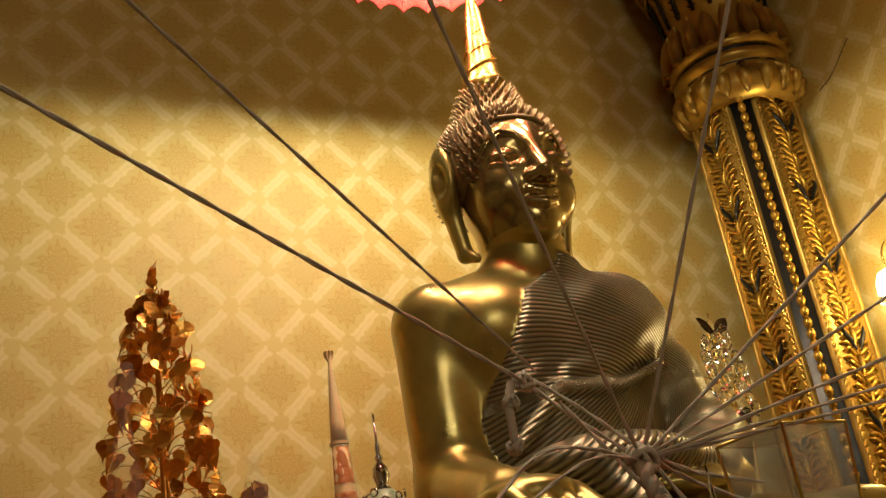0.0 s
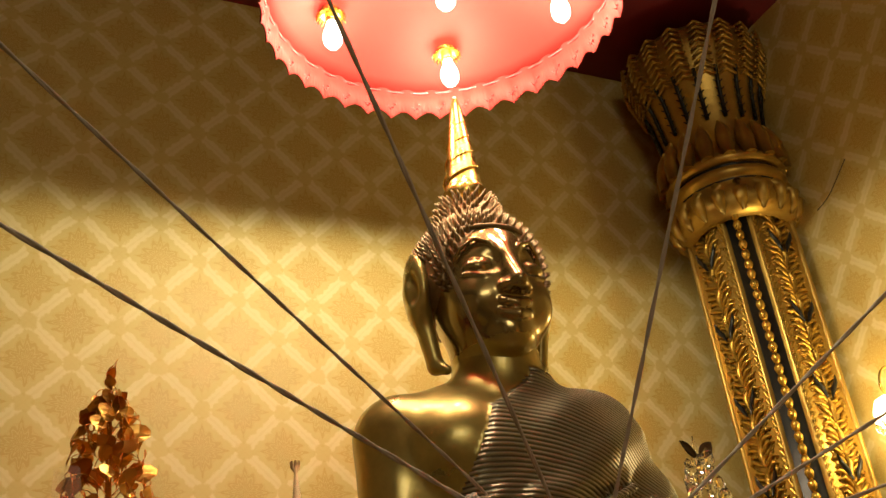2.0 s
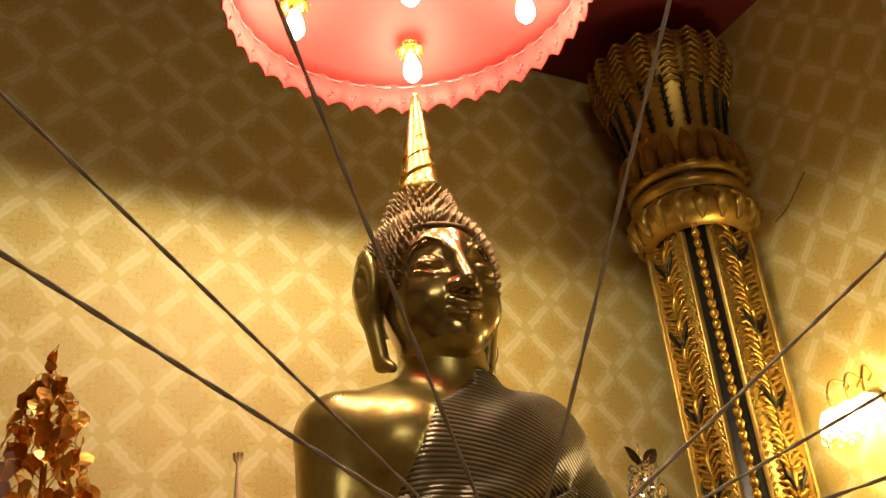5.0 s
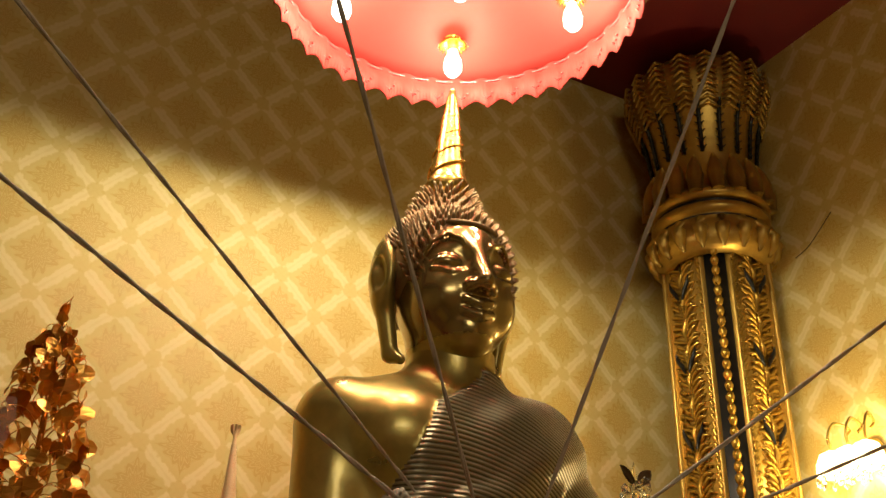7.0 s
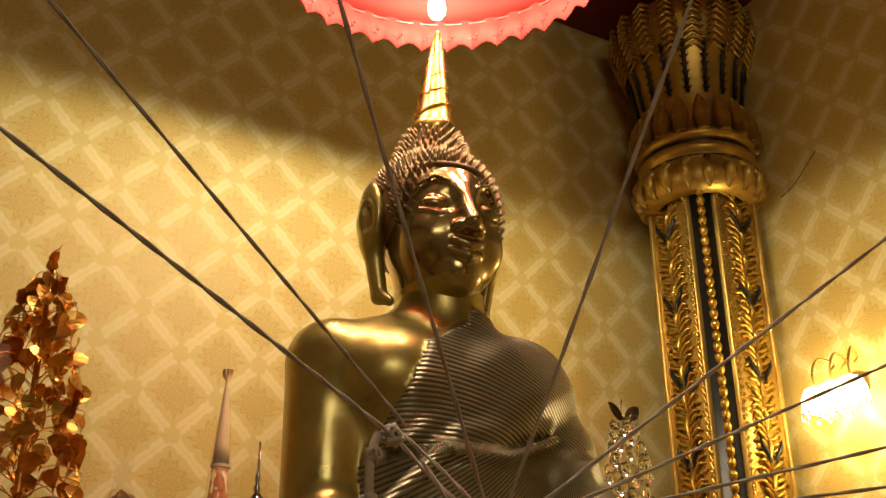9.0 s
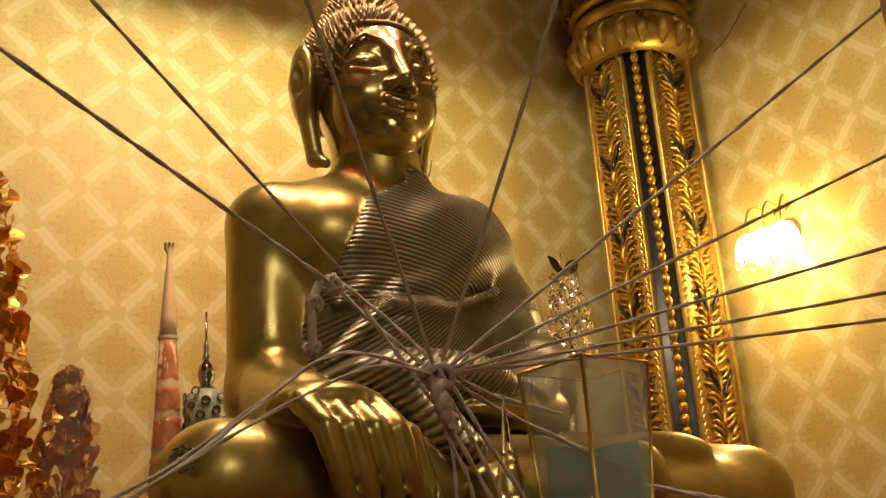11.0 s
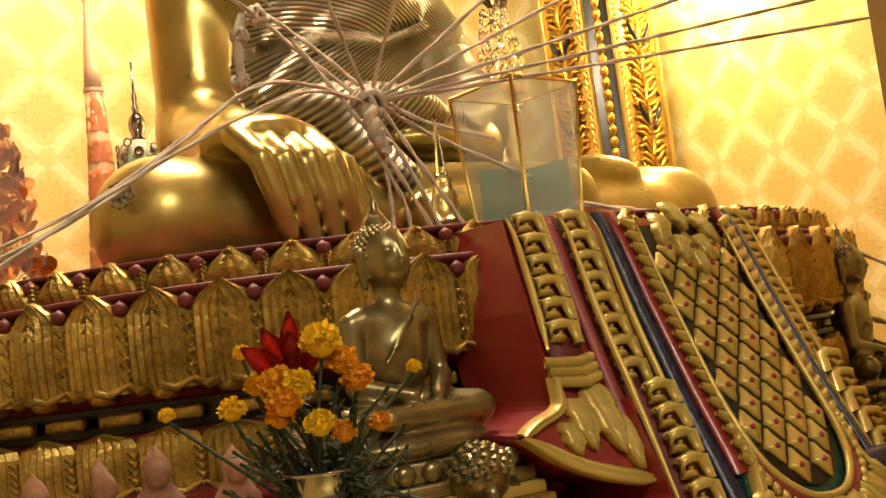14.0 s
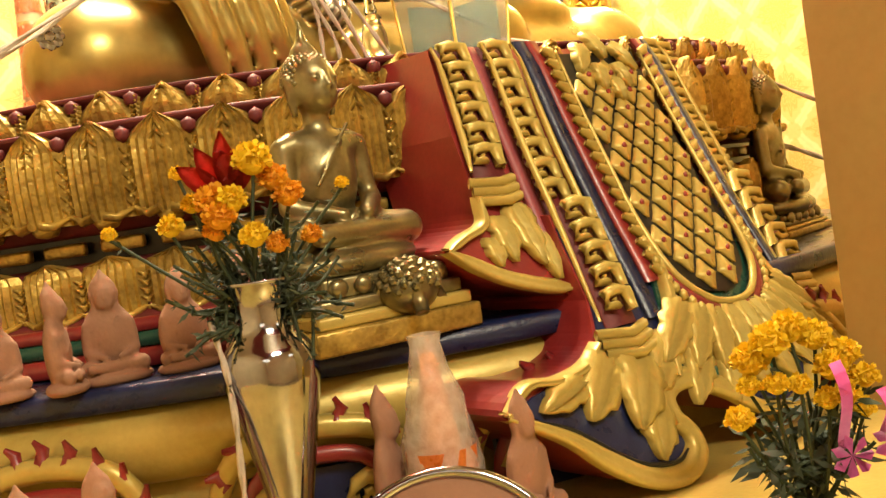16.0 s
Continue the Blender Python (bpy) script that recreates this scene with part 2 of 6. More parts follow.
M = dict(
    paper=wallpaper("damask_wallpaper", 0, -0.02, 3.706),
    sidepaper=wallpaper("damask_wallpaper_side", 1, 0.217, 3.52),
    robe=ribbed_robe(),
    statue=material("worn_gilt_bronze", (0.55, 0.40, 0.115), 0.32, 0.75, (0.30, 0.245, 0.08), 7.5, 45, 0.30, 0.7, coat=0.25, rough_var=0.16),
    face=material("polished_dark_bronze", (0.37, 0.26, 0.09), 0.20, 0.85, (0.25, 0.175, 0.06), 6, 50, 0.03, 0.8, coat=0.5, rough_var=0.06),
    curls=material("brown_bronze_curls", (0.30, 0.19, 0.085), 0.46, 0.6, (0.18, 0.11, 0.05), 12, 120, 0.1),
    flame=material("bright_gold_spire", (0.80, 0.56, 0.14), 0.26, 1.0, (0.6, 0.38, 0.09), 14, 90, 0.1),
    gold=material("carved_gilt_wood", (0.62, 0.40, 0.09), 0.34, 0.75, (0.36, 0.21, 0.045), 16, 130, 0.35, 0.8, island=0.15),
    oldgold=material("aged_gold_leaf", (0.64, 0.44, 0.10), 0.34, 0.55, (0.22, 0.135, 0.03), 38, 150, 0.7, 0.6, island=0.2),
    paint=material("gold_paint", (0.62, 0.475, 0.135), 0.34, 0.3, (0.41, 0.295, 0.07), 14, 120, 0.3, 0.8, island=0.1),
    colgold=material("gilt_column_relief", (0.70, 0.43, 0.075), 0.30, 0.85, (0.34, 0.19, 0.03), 34, 140, 0.7, 0.75),
    bronze=material("small_figure_bronze", (0.37, 0.315, 0.165), 0.30, 0.8, (0.15, 0.125, 0.06), 24, 160, 0.1, 0.8),
    red=material("red_lacquer", (0.30, 0.028, 0.026), 0.36, 0.0, (0.19, 0.015, 0.018), 9, 120, 0.12, coat=0.3),
    maroon=material("maroon_lacquer", (0.17, 0.018, 0.022), 0.6, 0.0, (0.09, 0.01, 0.013), 12, 140, 0.2),
    pink=material("faded_pink_lacquer", (0.34, 0.075, 0.09), 0.42, 0.0, (0.24, 0.04, 0.06), 12, 140, 0.12),
    blue=material("blue_glass_ground", (0.014, 0.022, 0.085), 0.3, 0.0, (0.008, 0.011, 0.04), 40, 260, 0.4),
    green=material("green_glass_ground", (0.015, 0.09, 0.06), 0.3, 0.0, (0.01, 0.05, 0.04), 40, 260, 0.4),
    black=material("black_lacquer", (0.012, 0.011, 0.010), 0.35, 0.0, (0.006, 0.006, 0.006), 20, 200, 0.1),
    clay=material("terracotta", (0.37, 0.19, 0.12), 0.85, 0.0, (0.27, 0.135, 0.085), 20, 220, 0.5, 0.8, island=0.35),
    umb=material("red_umbrella_cloth", (0.30, 0.013, 0.008), 0.8, 0.0, (0.25, 0.010, 0.006), 8, 260, 0.05, trans=0.0),
    redceil=material("red_ceiling_paint", (0.20, 0.014, 0.022), 0.5, 0.0, (0.15, 0.01, 0.017), 3, 120, 0.05),
    greyceil=material("cream_ceiling_panel", (0.50, 0.40, 0.24), 0.6, 0.0, (0.44, 0.34, 0.2), 3, 120, 0.05),
    bulb=material("lit_bulb_glass", (1, 1, 1), 0.3, bump=0, glow=(1.0, 0.84, 0.66, 16)),
    string=material("white_cotton_cord", (0.58, 0.50, 0.43), 0.9, 0.0, (0.40, 0.33, 0.27), 60, 500, 0.6, 0.7),
    glass=material("clear_crystal", (0.95, 0.97, 0.98), 0.03, 0.0, (0.95, 0.97, 0.98), bump=0, trans=1.0, rough_var=0.01),
    plastic=material("clear_wrapping_film", (0.85, 0.82, 0.80), 0.10, 0.0, (0.7, 0.66, 0.64), 30, 60, 1.0, alpha=0.07, rough_var=0.05),
    crumpled=material("crumpled_clear_film", (0.86, 0.80, 0.74), 0.10, 0.0, (0.6, 0.5, 0.42), 40, 80, 1.0, alpha=0.45, rough_var=0.05),
    foil=material("copper_gold_foil", (0.84, 0.50, 0.13), 0.30, 1.0, (0.55, 0.20, 0.035), 9, 60, 0.5, 0.8, island=0.5),
    amber=material("amber_flower_filling", (0.72, 0.22, 0.045), 0.3, 0.0, (0.42, 0.085, 0.012), 45, 160, 0.8, 0.7),
    paleband=material("pale_cream_band", (0.74, 0.50, 0.28), 0.5, 0.0, (0.62, 0.37, 0.18), 20, 160, 0.2),
    silver=material("polished_silver_brass", (0.46, 0.46, 0.50), 0.10, 1.0, (0.32, 0.31, 0.34), 10, 80, 0.05, rough_var=0.05),
    jar=material("green_filigree_porcelain", (0.58, 0.60, 0.47), 0.3, 0.1, (0.25, 0.33, 0.21), 60, 140, 0.8, 0.5),
    marigold=material("orange_marigold_petals", (0.80, 0.39, 0.012), 0.7, 0.0, (0.64, 0.25, 0.008), 30, 150, 0.3, island=-0.5),
    yellow=material("yellow_marigold_petals", (0.82, 0.58, 0.018), 0.7, 0.0, (0.74, 0.47, 0.012), 30, 150, 0.3, island=-0.5),
    lily=material("red_lily_petals", (0.72, 0.05, 0.04), 0.5, 0.0, (0.38, 0.015, 0.012), 20, 150, 0.2),
    leaf=material("dull_green_foliage", (0.042, 0.058, 0.022), 0.65, 0.0, (0.020, 0.028, 0.012), 30, 150, 0.2, island=-0.5),
    ribbon=material("pink_satin_ribbon", (0.72, 0.16, 0.40), 0.35, 0.0, (0.60, 0.10, 0.32), 20, 160, 0.1),
    wood=material("ochre_painted_panel", (0.40, 0.25, 0.085), 0.5, 0.0, (0.33, 0.195, 0.06), 3, 60, 0.1),
    stone=material("polished_stone_floor", (0.34, 0.27, 0.19), 0.25, 0.0, (0.26, 0.2, 0.14), 3, 60, 0.05),
    plain=material("cream_hall_wall", (0.62, 0.50, 0.30), 0.6, 0.0, (0.55, 0.43, 0.25), 2, 80, 0.05),
    brownleaf=material("dark_brown_leaf", (0.11, 0.055, 0.02), 0.4, 0.3, (0.06, 0.03, 0.012), 30, 120, 0.2),
    twig=material("dark_thread", (0.10, 0.07, 0.04), 0.8),
    # grey base colour imitates a pale reflection on clear glass
    pane=material("glass_pane_grey_sheen", (0.42, 0.42, 0.38), 0.06, 0.0, (0.34, 0.35, 0.32), 4, 60, 0, alpha=0.2, rough_var=0.02),
    # teal is the mirror's reflection, given as a flat see-through colour
    tealpane=material("mirror_pane_teal_reflection", (0.16, 0.33, 0.32), 0.08, 0.0, (0.12, 0.27, 0.27), 4, 60, 0, alpha=0.5, rough_var=0.02),
    brass=material("yellow_brass_edge", (0.75, 0.56, 0.16), 0.3, 0.9, (0.55, 0.38, 0.09), 20, 100, 0.1),
    lampglass=material("lit_frosted_shade", (1, 0.95, 0.85), 0.4, bump=0, glow=(1.0, 0.78, 0.40, 9)),
)


# ---------------------------------------------------------------- mesh helpers
def mesh_of(name, bm, mats, smooth=True):
    me = bpy.data.meshes.new(name)
    bm.to_mesh(me)
    bm.free()
    for m in (mats if isinstance(mats, (list, tuple)) else [mats]):
        me.materials.append(m)
    if smooth:
        me.shade_smooth()
    return me


def thing(name, bm, mats, label="", category="", group="", kind="", m=None, smooth=True):
    ob = new(name, mesh_of(name, bm, mats, smooth) if bm is not None else None)
    if m is not None:
        ob.matrix_basis = m
    return tagged(ob, label, category, group, kind)


def part(name, bm, mat, parent, label="", smooth=True, m=None):
    ob = new(name, bm if isinstance(bm, bpy.types.Mesh) else mesh_of(name, bm, mat, smooth))
    ob.parent = parent
    if m is not None:
        ob.matrix_basis = m
    return tagged(ob, label)


def grid_faces(bm, rows, close=False, mat=0):
    """Quads between rows of vertices; close joins the last column to the first."""
    for a, b in zip(rows, rows[1:]):
        k = len(a)
        for i in range(k if close else k - 1):
            j = (i + 1) % k
            f = bm.faces.new((a[i], a[j], b[j], b[i]))
            f.material_index = mat
            f.smooth = True


def lathe(bm, profile, n=32, at=(0, 0, 0), squash=None, mat=0, caps=True):
    at = Vector(at)
    rows = []
    for r, z in profile:
        rows.append([bm.verts.new(at + Vector((r * math.cos(2 * math.pi * i / n), r * math.sin(2 * math.pi * i / n), z))) for i in range(n)])
    grid_faces(bm, rows, True, mat)
    if caps:
        for row, rev in ((rows[0], True), (rows[-1], False)):
            f = bm.faces.new(row[::-1] if rev else row)
            f.material_index = mat
    return bm


def box(bm, lo, hi, mat=0, bevel=0.0):
    (x0, y0, z0), (x1, y1, z1) = lo, hi
    v = [bm.verts.new(p) for p in ((x0, y0, z0), (x1, y0, z0), (x1, y1, z0), (x0, y1, z0), (x0, y0, z1), (x1, y0, z1), (x1, y1, z1), (x0, y1, z1))]
    fs = [bm.faces.new([v[i] for i in q]) for q in ((3, 2, 1, 0), (4, 5, 6, 7), (0, 1, 5, 4), (1, 2, 6, 5), (2, 3, 7, 6), (3, 0, 4, 7))]
    for f in fs:
        f.material_index = mat
    if bevel:
        es = list({e for f in fs for e in f.edges})
        bmesh.ops.bevel(bm, geom=es, offset=bevel, segments=2, affect="EDGES", profile=0.5)
    return bm


def tube(bm, pts, radius, n=8, mat=0, close=False):
    """A round bar along the points; radius is a number or one for each point."""
    pts = [Vector(p) for p in pts]
    rad = radius if isinstance(radius, (list, tuple)) else [radius] * len(pts)
    rows, up = [], Vector((0.13, 0.21, 0.97))
    for i, p in enumerate(pts):
        d = (pts[min(i + 1, len(pts) - 1)] - pts[max(i - 1, 0)])
        d = d.normalized() if d.length > 1e-9 else Vector((0, 0, 1))
        a = d.cross(up)
        a = a.normalized() if a.length > 1e-4 else d.orthogonal().normalized()
        b = a.cross(d)
        rows.append([bm.verts.new(p + (a * math.cos(2 * math.pi * k / n) + b * math.sin(2 * math.pi * k / n)) * rad[i]) for k in range(n)])
    grid_faces(bm, rows, True, mat)
    for row, rev in ((rows[0], False), (rows[-1], True)):
        bm.faces.new(row[::-1] if rev else row).material_index = mat
    return bm


def curve_pts(ctrl, n=12):
    """Points on a smooth line through the control points."""
    c = [Vector(p) for p in ctrl]
    c = [2 * c[0] - c[1]] + c + [2 * c[-1] - c[-2]]
    out = []
    for i in range(1, len(c) - 2):
        for k in range(n):
            t = k / n
            a, b, d, e = c[i - 1], c[i], c[i + 1], c[i + 2]
            out.append(0.5 * ((2 * b) + (d - a) * t + (2 * a - 5 * b + 4 * d - e) * t * t + (3 * b - a - 3 * d + e) * t ** 3))
    return out + [c[-2]]


# ---------------------------------------------------------------- rounded forms: a distance field turned into a mesh
def smin(a, b, k):
    h = np.clip(0.5 + 0.5 * (b - a) / k, 0, 1)
    return b + (a - b) * h - k * h * (1 - h)


def ell(p, c, r):
    q = [(p[i] - c[i]) / r[i] for i in range(3)]
    k0 = np.sqrt(q[0] ** 2 + q[1] ** 2 + q[2] ** 2)
    k1 = np.sqrt(sum((q[i] / r[i]) ** 2 for i in range(3))) + 1e-9
    return k0 * (k0 - 1) / k1


def limb(p, a, b, ra, rb):
    a, b = np.array(a, float), np.array(b, float)
    ab = b - a
    t = np.clip(sum((p[i] - a[i]) * ab[i] for i in range(3)) / (ab @ ab), 0, 1)
    return np.sqrt(sum((p[i] - a[i] - ab[i] * t) ** 2 for i in range(3))) - (ra + (rb - ra) * t)


def surface(field, lo, hi, h):
    """Vertices and quads of the zero surface of field over a box, by surface nets."""
    ax = [np.arange(lo[i], hi[i] + h, h) for i in range(3)]
    g = np.meshgrid(*ax, indexing="ij")
    f = field(g)
    s = f < 0
    n = [k - 1 for k in f.shape]
    acc, cnt = np.zeros((*n, 3)), np.zeros(n)
    corners = [(i, j, k) for i in (0, 1) for j in (0, 1) for k in (0, 1)]
    cut = lambda c: tuple(slice(c[i], c[i] + n[i]) for i in range(3))
    for a in corners:
        for d in range(3):
            if a[d]:
                continue
            b = tuple(a[i] + (i == d) for i in range(3))
            fa, fb = f[cut(a)], f[cut(b)]
            x = (fa < 0) != (fb < 0)
            t = np.where(x, fa / np.where(x, fa - fb, 1), 0)
            for i in range(3):
                acc[..., i] += np.where(x, a[i] + (t if i == d else 0), 0)
            cnt += x
    live = cnt > 0
    idx = -np.ones(n, int)
    idx[live] = np.arange(live.sum())
    cell = np.stack(np.nonzero(live), -1)
    verts = (acc[live] / cnt[live][:, None] + cell) * h + np.array(lo)
    quads = []
    for d in range(3):
        u, v = (d + 1) % 3, (d + 2) % 3
        sl0 = [slice(1, -1)] * 3
        sl0[d] = slice(0, -1)
        sl1 = list(sl0)
        sl1[d] = slice(1, None)
        A, B = s[tuple(sl0)], s[tuple(sl1)]
        where = np.stack(np.nonzero(A != B), -1)
        flip = A[A != B]
        off = np.array([1, 1, 1])
        off[d] = 0
        base = where + off
        q = []
        for du, dv in ((-1, -1), (0, -1), (0, 0), (-1, 0)):
            c = base.copy()
            c[:, u] += du
            c[:, v] += dv
            q.append(idx[c[:, 0], c[:, 1], c[:, 2]])
        q = np.stack(q, -1)
        q[~flip] = q[~flip][:, ::-1]
        quads.append(q)
    quads = np.concatenate(quads)
    return verts, quads[(quads >= 0).all(1)]


def add_surface(bm, verts, quads, mats=None):
    vs = [bm.verts.new(v) for v in verts.tolist()]
    bm.verts.ensure_lookup_table()
    for i, q in enumerate(quads.tolist()):
        f = bm.faces.new([vs[k] for k in q])
        f.smooth = True
        if mats is not None:
            f.material_index = int(mats[i])


# ---------------------------------------------------------------- the hall
def slab(name, lo, hi, mat, label=""):
    return thing(name, box(bmesh.new(), lo, hi), mat, label, kind="structure", smooth=False)


X0, Y0 = -4.2, -6.0
slab("floor", (X0, Y0, -0.1), (WALL_X, WALL_Y, 0), M["stone"], "polished stone floor of the temple hall")
slab("wall_back", (X0, WALL_Y, 0), (WALL_X + 0.2, WALL_Y + 0.2, CEIL), M["paper"], "cream and gold damask wallpaper on the back wall")
slab("wall_side", (WALL_X, Y0, 0), (WALL_X + 0.2, WALL_Y, CEIL), M["sidepaper"], "cream and gold damask wallpaper on the side wall")
slab("wall_far", (X0 - 0.2, Y0, 0), (X0, WALL_Y + 0.2, CEIL), M["plain"], "plain cream wall of the hall")
slab("wall_front", (X0 - 0.2, Y0 - 0.2, 0), (WALL_X + 0.2, Y0, CEIL), M["plain"], "plain cream wall of the hall")
slab("ceiling", (X0 - 0.2, Y0 - 0.2, CEIL), (WALL_X + 0.2, WALL_Y + 0.2, CEIL + 0.15), M["redceil"], "dark red painted ceiling")
slab("ceiling_panel", (-2.6, -4.5, CEIL - 0.02), (1.38, 0.52, CEIL - 0.004), M["greyceil"], "cream panel set into the red ceiling")


# ---------------------------------------------------------------- the great seated statue
def statue_body(p):
    x, y, z = p
    d = ell(p, (0, 0.02, 2.46), (0.315, 0.20, 0.30))
    d = smin(d, ell(p, (0, 0.0, 2.20), (0.255, 0.20, 0.28)), 0.12)
    d = smin(d, ell(p, (-0.14, -0.10, 2.52), (0.15, 0.10, 0.13)), 0.06)
    d = smin(d, ell(p, (0.14, -0.10, 2.52), (0.15, 0.10, 0.13)), 0.06)
    d = smin(d, limb(p, (-0.27, 0.02, 2.585), (0.27, 0.02, 2.585), 0.105, 0.105), 0.08)
    d = smin(d, limb(p, (0.02, 0.0, 2.60), (0.02, -0.02, 2.86), 0.135, 0.115), 0.05)
    d = smin(d, ell(p, (0, -0.02, 1.94), (0.40, 0.30, 0.19)), 0.10)
    return d


def arm_right(p):
    d = limb(p, (-0.295, 0.02, 2.57), (-0.315, -0.02, 2.13), 0.104, 0.098)
    d = smin(d, limb(p, (-0.315, -0.03, 2.13), (-0.405, -0.42, 2.03), 0.094, 0.066), 0.05)
    d = smin(d, ell(p, (-0.420, -0.52, 2.005), (0.108, 0.12, 0.045)), 0.05)
    for dx, ln in ((-0.078, 0.94), (-0.028, 1.0), (0.022, 1.0), (0.070, 0.95)):
        a, b = (-0.420 + dx, -0.600, 1.995), (-0.408 + dx, -0.672, 1.935)
        m, c = (-0.388 + dx * 0.98, -0.680, 1.86), (-0.368 + dx * 0.95, -0.668, 1.935 - 0.150 * ln)
        f = np.minimum(np.minimum(limb(p, a, b, 0.026, 0.0245), limb(p, b, m, 0.0245, 0.022)), limb(p, m, c, 0.022, 0.019))
        d = smin(d, f, 0.007)
    thumb = np.minimum(limb(p, (-0.325, -0.47, 2.01), (-0.290, -0.63, 1.93), 0.032, 0.026), limb(p, (-0.290, -0.63, 1.93), (-0.268, -0.668, 1.81), 0.025, 0.020))
    d = smin(d, thumb, 0.016)
    return d


def legs(p):
    d = limb(p, (-0.20, -0.10, 1.90), (-0.60, -0.46, 1.855), 0.17, 0.120)
    d = smin(d, limb(p, (-0.60, -0.47, 1.85), (0.30, -0.58, 1.86), 0.118, 0.085), 0.05)
    e = limb(p, (0.20, -0.10, 1.89), (0.82, -0.42, 1.845), 0.17, 0.115)
    e = smin(e, limb(p, (0.82, -0.43, 1.83), (-0.10, -0.66, 1.805), 0.105, 0.07), 0.05)
    d = smin(d, e, 0.02)
    foot = ell(p, (0.46, -0.52, 1.925), (0.155, 0.065, 0.05))
    d = smin(d, foot, 0.02)
    return np.maximum(d, 1.738 - p[2])


def robe_zone(p):
    """Negative where the robe lies: over one shoulder, across the chest to the waist, and in the lap."""
    x, y, z = p
    edge = np.interp(z, [2.06, 2.30, 2.396, 2.607, 2.69, 2.76], [-0.34, -0.25, -0.205, -0.108, 0.02, 0.075]) - x
    neck = np.minimum(z - 2.672, 0.142 - np.sqrt((x - 0.01) ** 2 + y ** 2))
    return np.maximum(np.maximum(np.maximum(edge, 2.06 - z), neck), z - 2.735)


def robe(p):
    x, y, z = p
    d = statue_body(p)
    arm = limb(p, (0.30, 0.02, 2.585), (0.44, -0.06, 2.17), 0.105, 0.105)
    arm = smin(arm, limb(p, (0.44, -0.07, 2.17), (0.12, -0.40, 2.045), 0.10, 0.07), 0.06)
    d = smin(d, arm, 0.12) - 0.014
    d = smin(d, limb(p, (0.545, 0.02, 2.06), (0.40, 0.03, 2.56), 0.055, 0.04), 0.10)
    # broad soft folds that drop from the fold on the chest to the arm
    d = d - 0.007 * np.sin(30 * (z - 0.62 * x)) * np.clip((x + 0.05) / 0.15, 0, 1) * np.clip((0.30 - np.abs(z - 2.36)) / 0.1, 0, 1)
    d = np.maximum(d, robe_zone(p))
    # thick diagonal fold over the chest and the turned edge above the lap
    f1 = limb(p, (-0.205, -0.185, 2.325), (0.165, -0.165, 2.56), 0.015, 0.020)
    f1 = np.minimum(f1, limb(p, (-0.05, -0.215, 2.37), (0.26, -0.16, 2.43), 0.010, 0.014))
    f2 = limb(p, (-0.09, -0.225, 2.325), (0.10, -0.217, 2.325), 0.016, 0.014)
    f2 = np.minimum(f2, limb(p, (0.10, -0.217, 2.325), (0.27, -0.18, 2.40), 0.014, 0.012))
    f3 = limb(p, (-0.26, -0.25, 2.17), (-0.09, -0.225, 2.325), 0.02, 0.022)
    d = smin(d, np.minimum(np.minimum(f1, f2), f3), 0.032)
    # lap flap that falls over the shin
    lap = ell(p, (-0.11, -0.37, 2.085), (0.235, 0.20, 0.075))
    lap = smin(lap, limb(p, (-0.20, -0.46, 2.06), (-0.175, -0.665, 1.90), 0.06, 0.032), 0.05)
    return smin(d, lap, 0.03)


def hand_left(p):
    d = limb(p, (0.30, -0.30, 2.055), (0.10, -0.44, 2.035), 0.06, 0.045)
    d = smin(d, ell(p, (0.02, -0.48, 2.015), (0.12, 0.065, 0.032)), 0.04)
    return d


def great_body(p):
    return smin(smin(smin(statue_body(p), arm_right(p), 0.045), legs(p), 0.022), hand_left(p), 0.02)


HEAD_TURN = radians(-3)


def turned(p):
    c, s = math.cos(HEAD_TURN), math.sin(HEAD_TURN)
    return (c * p[0] + s * p[1], -s * p[0] + c * p[1], p[2])


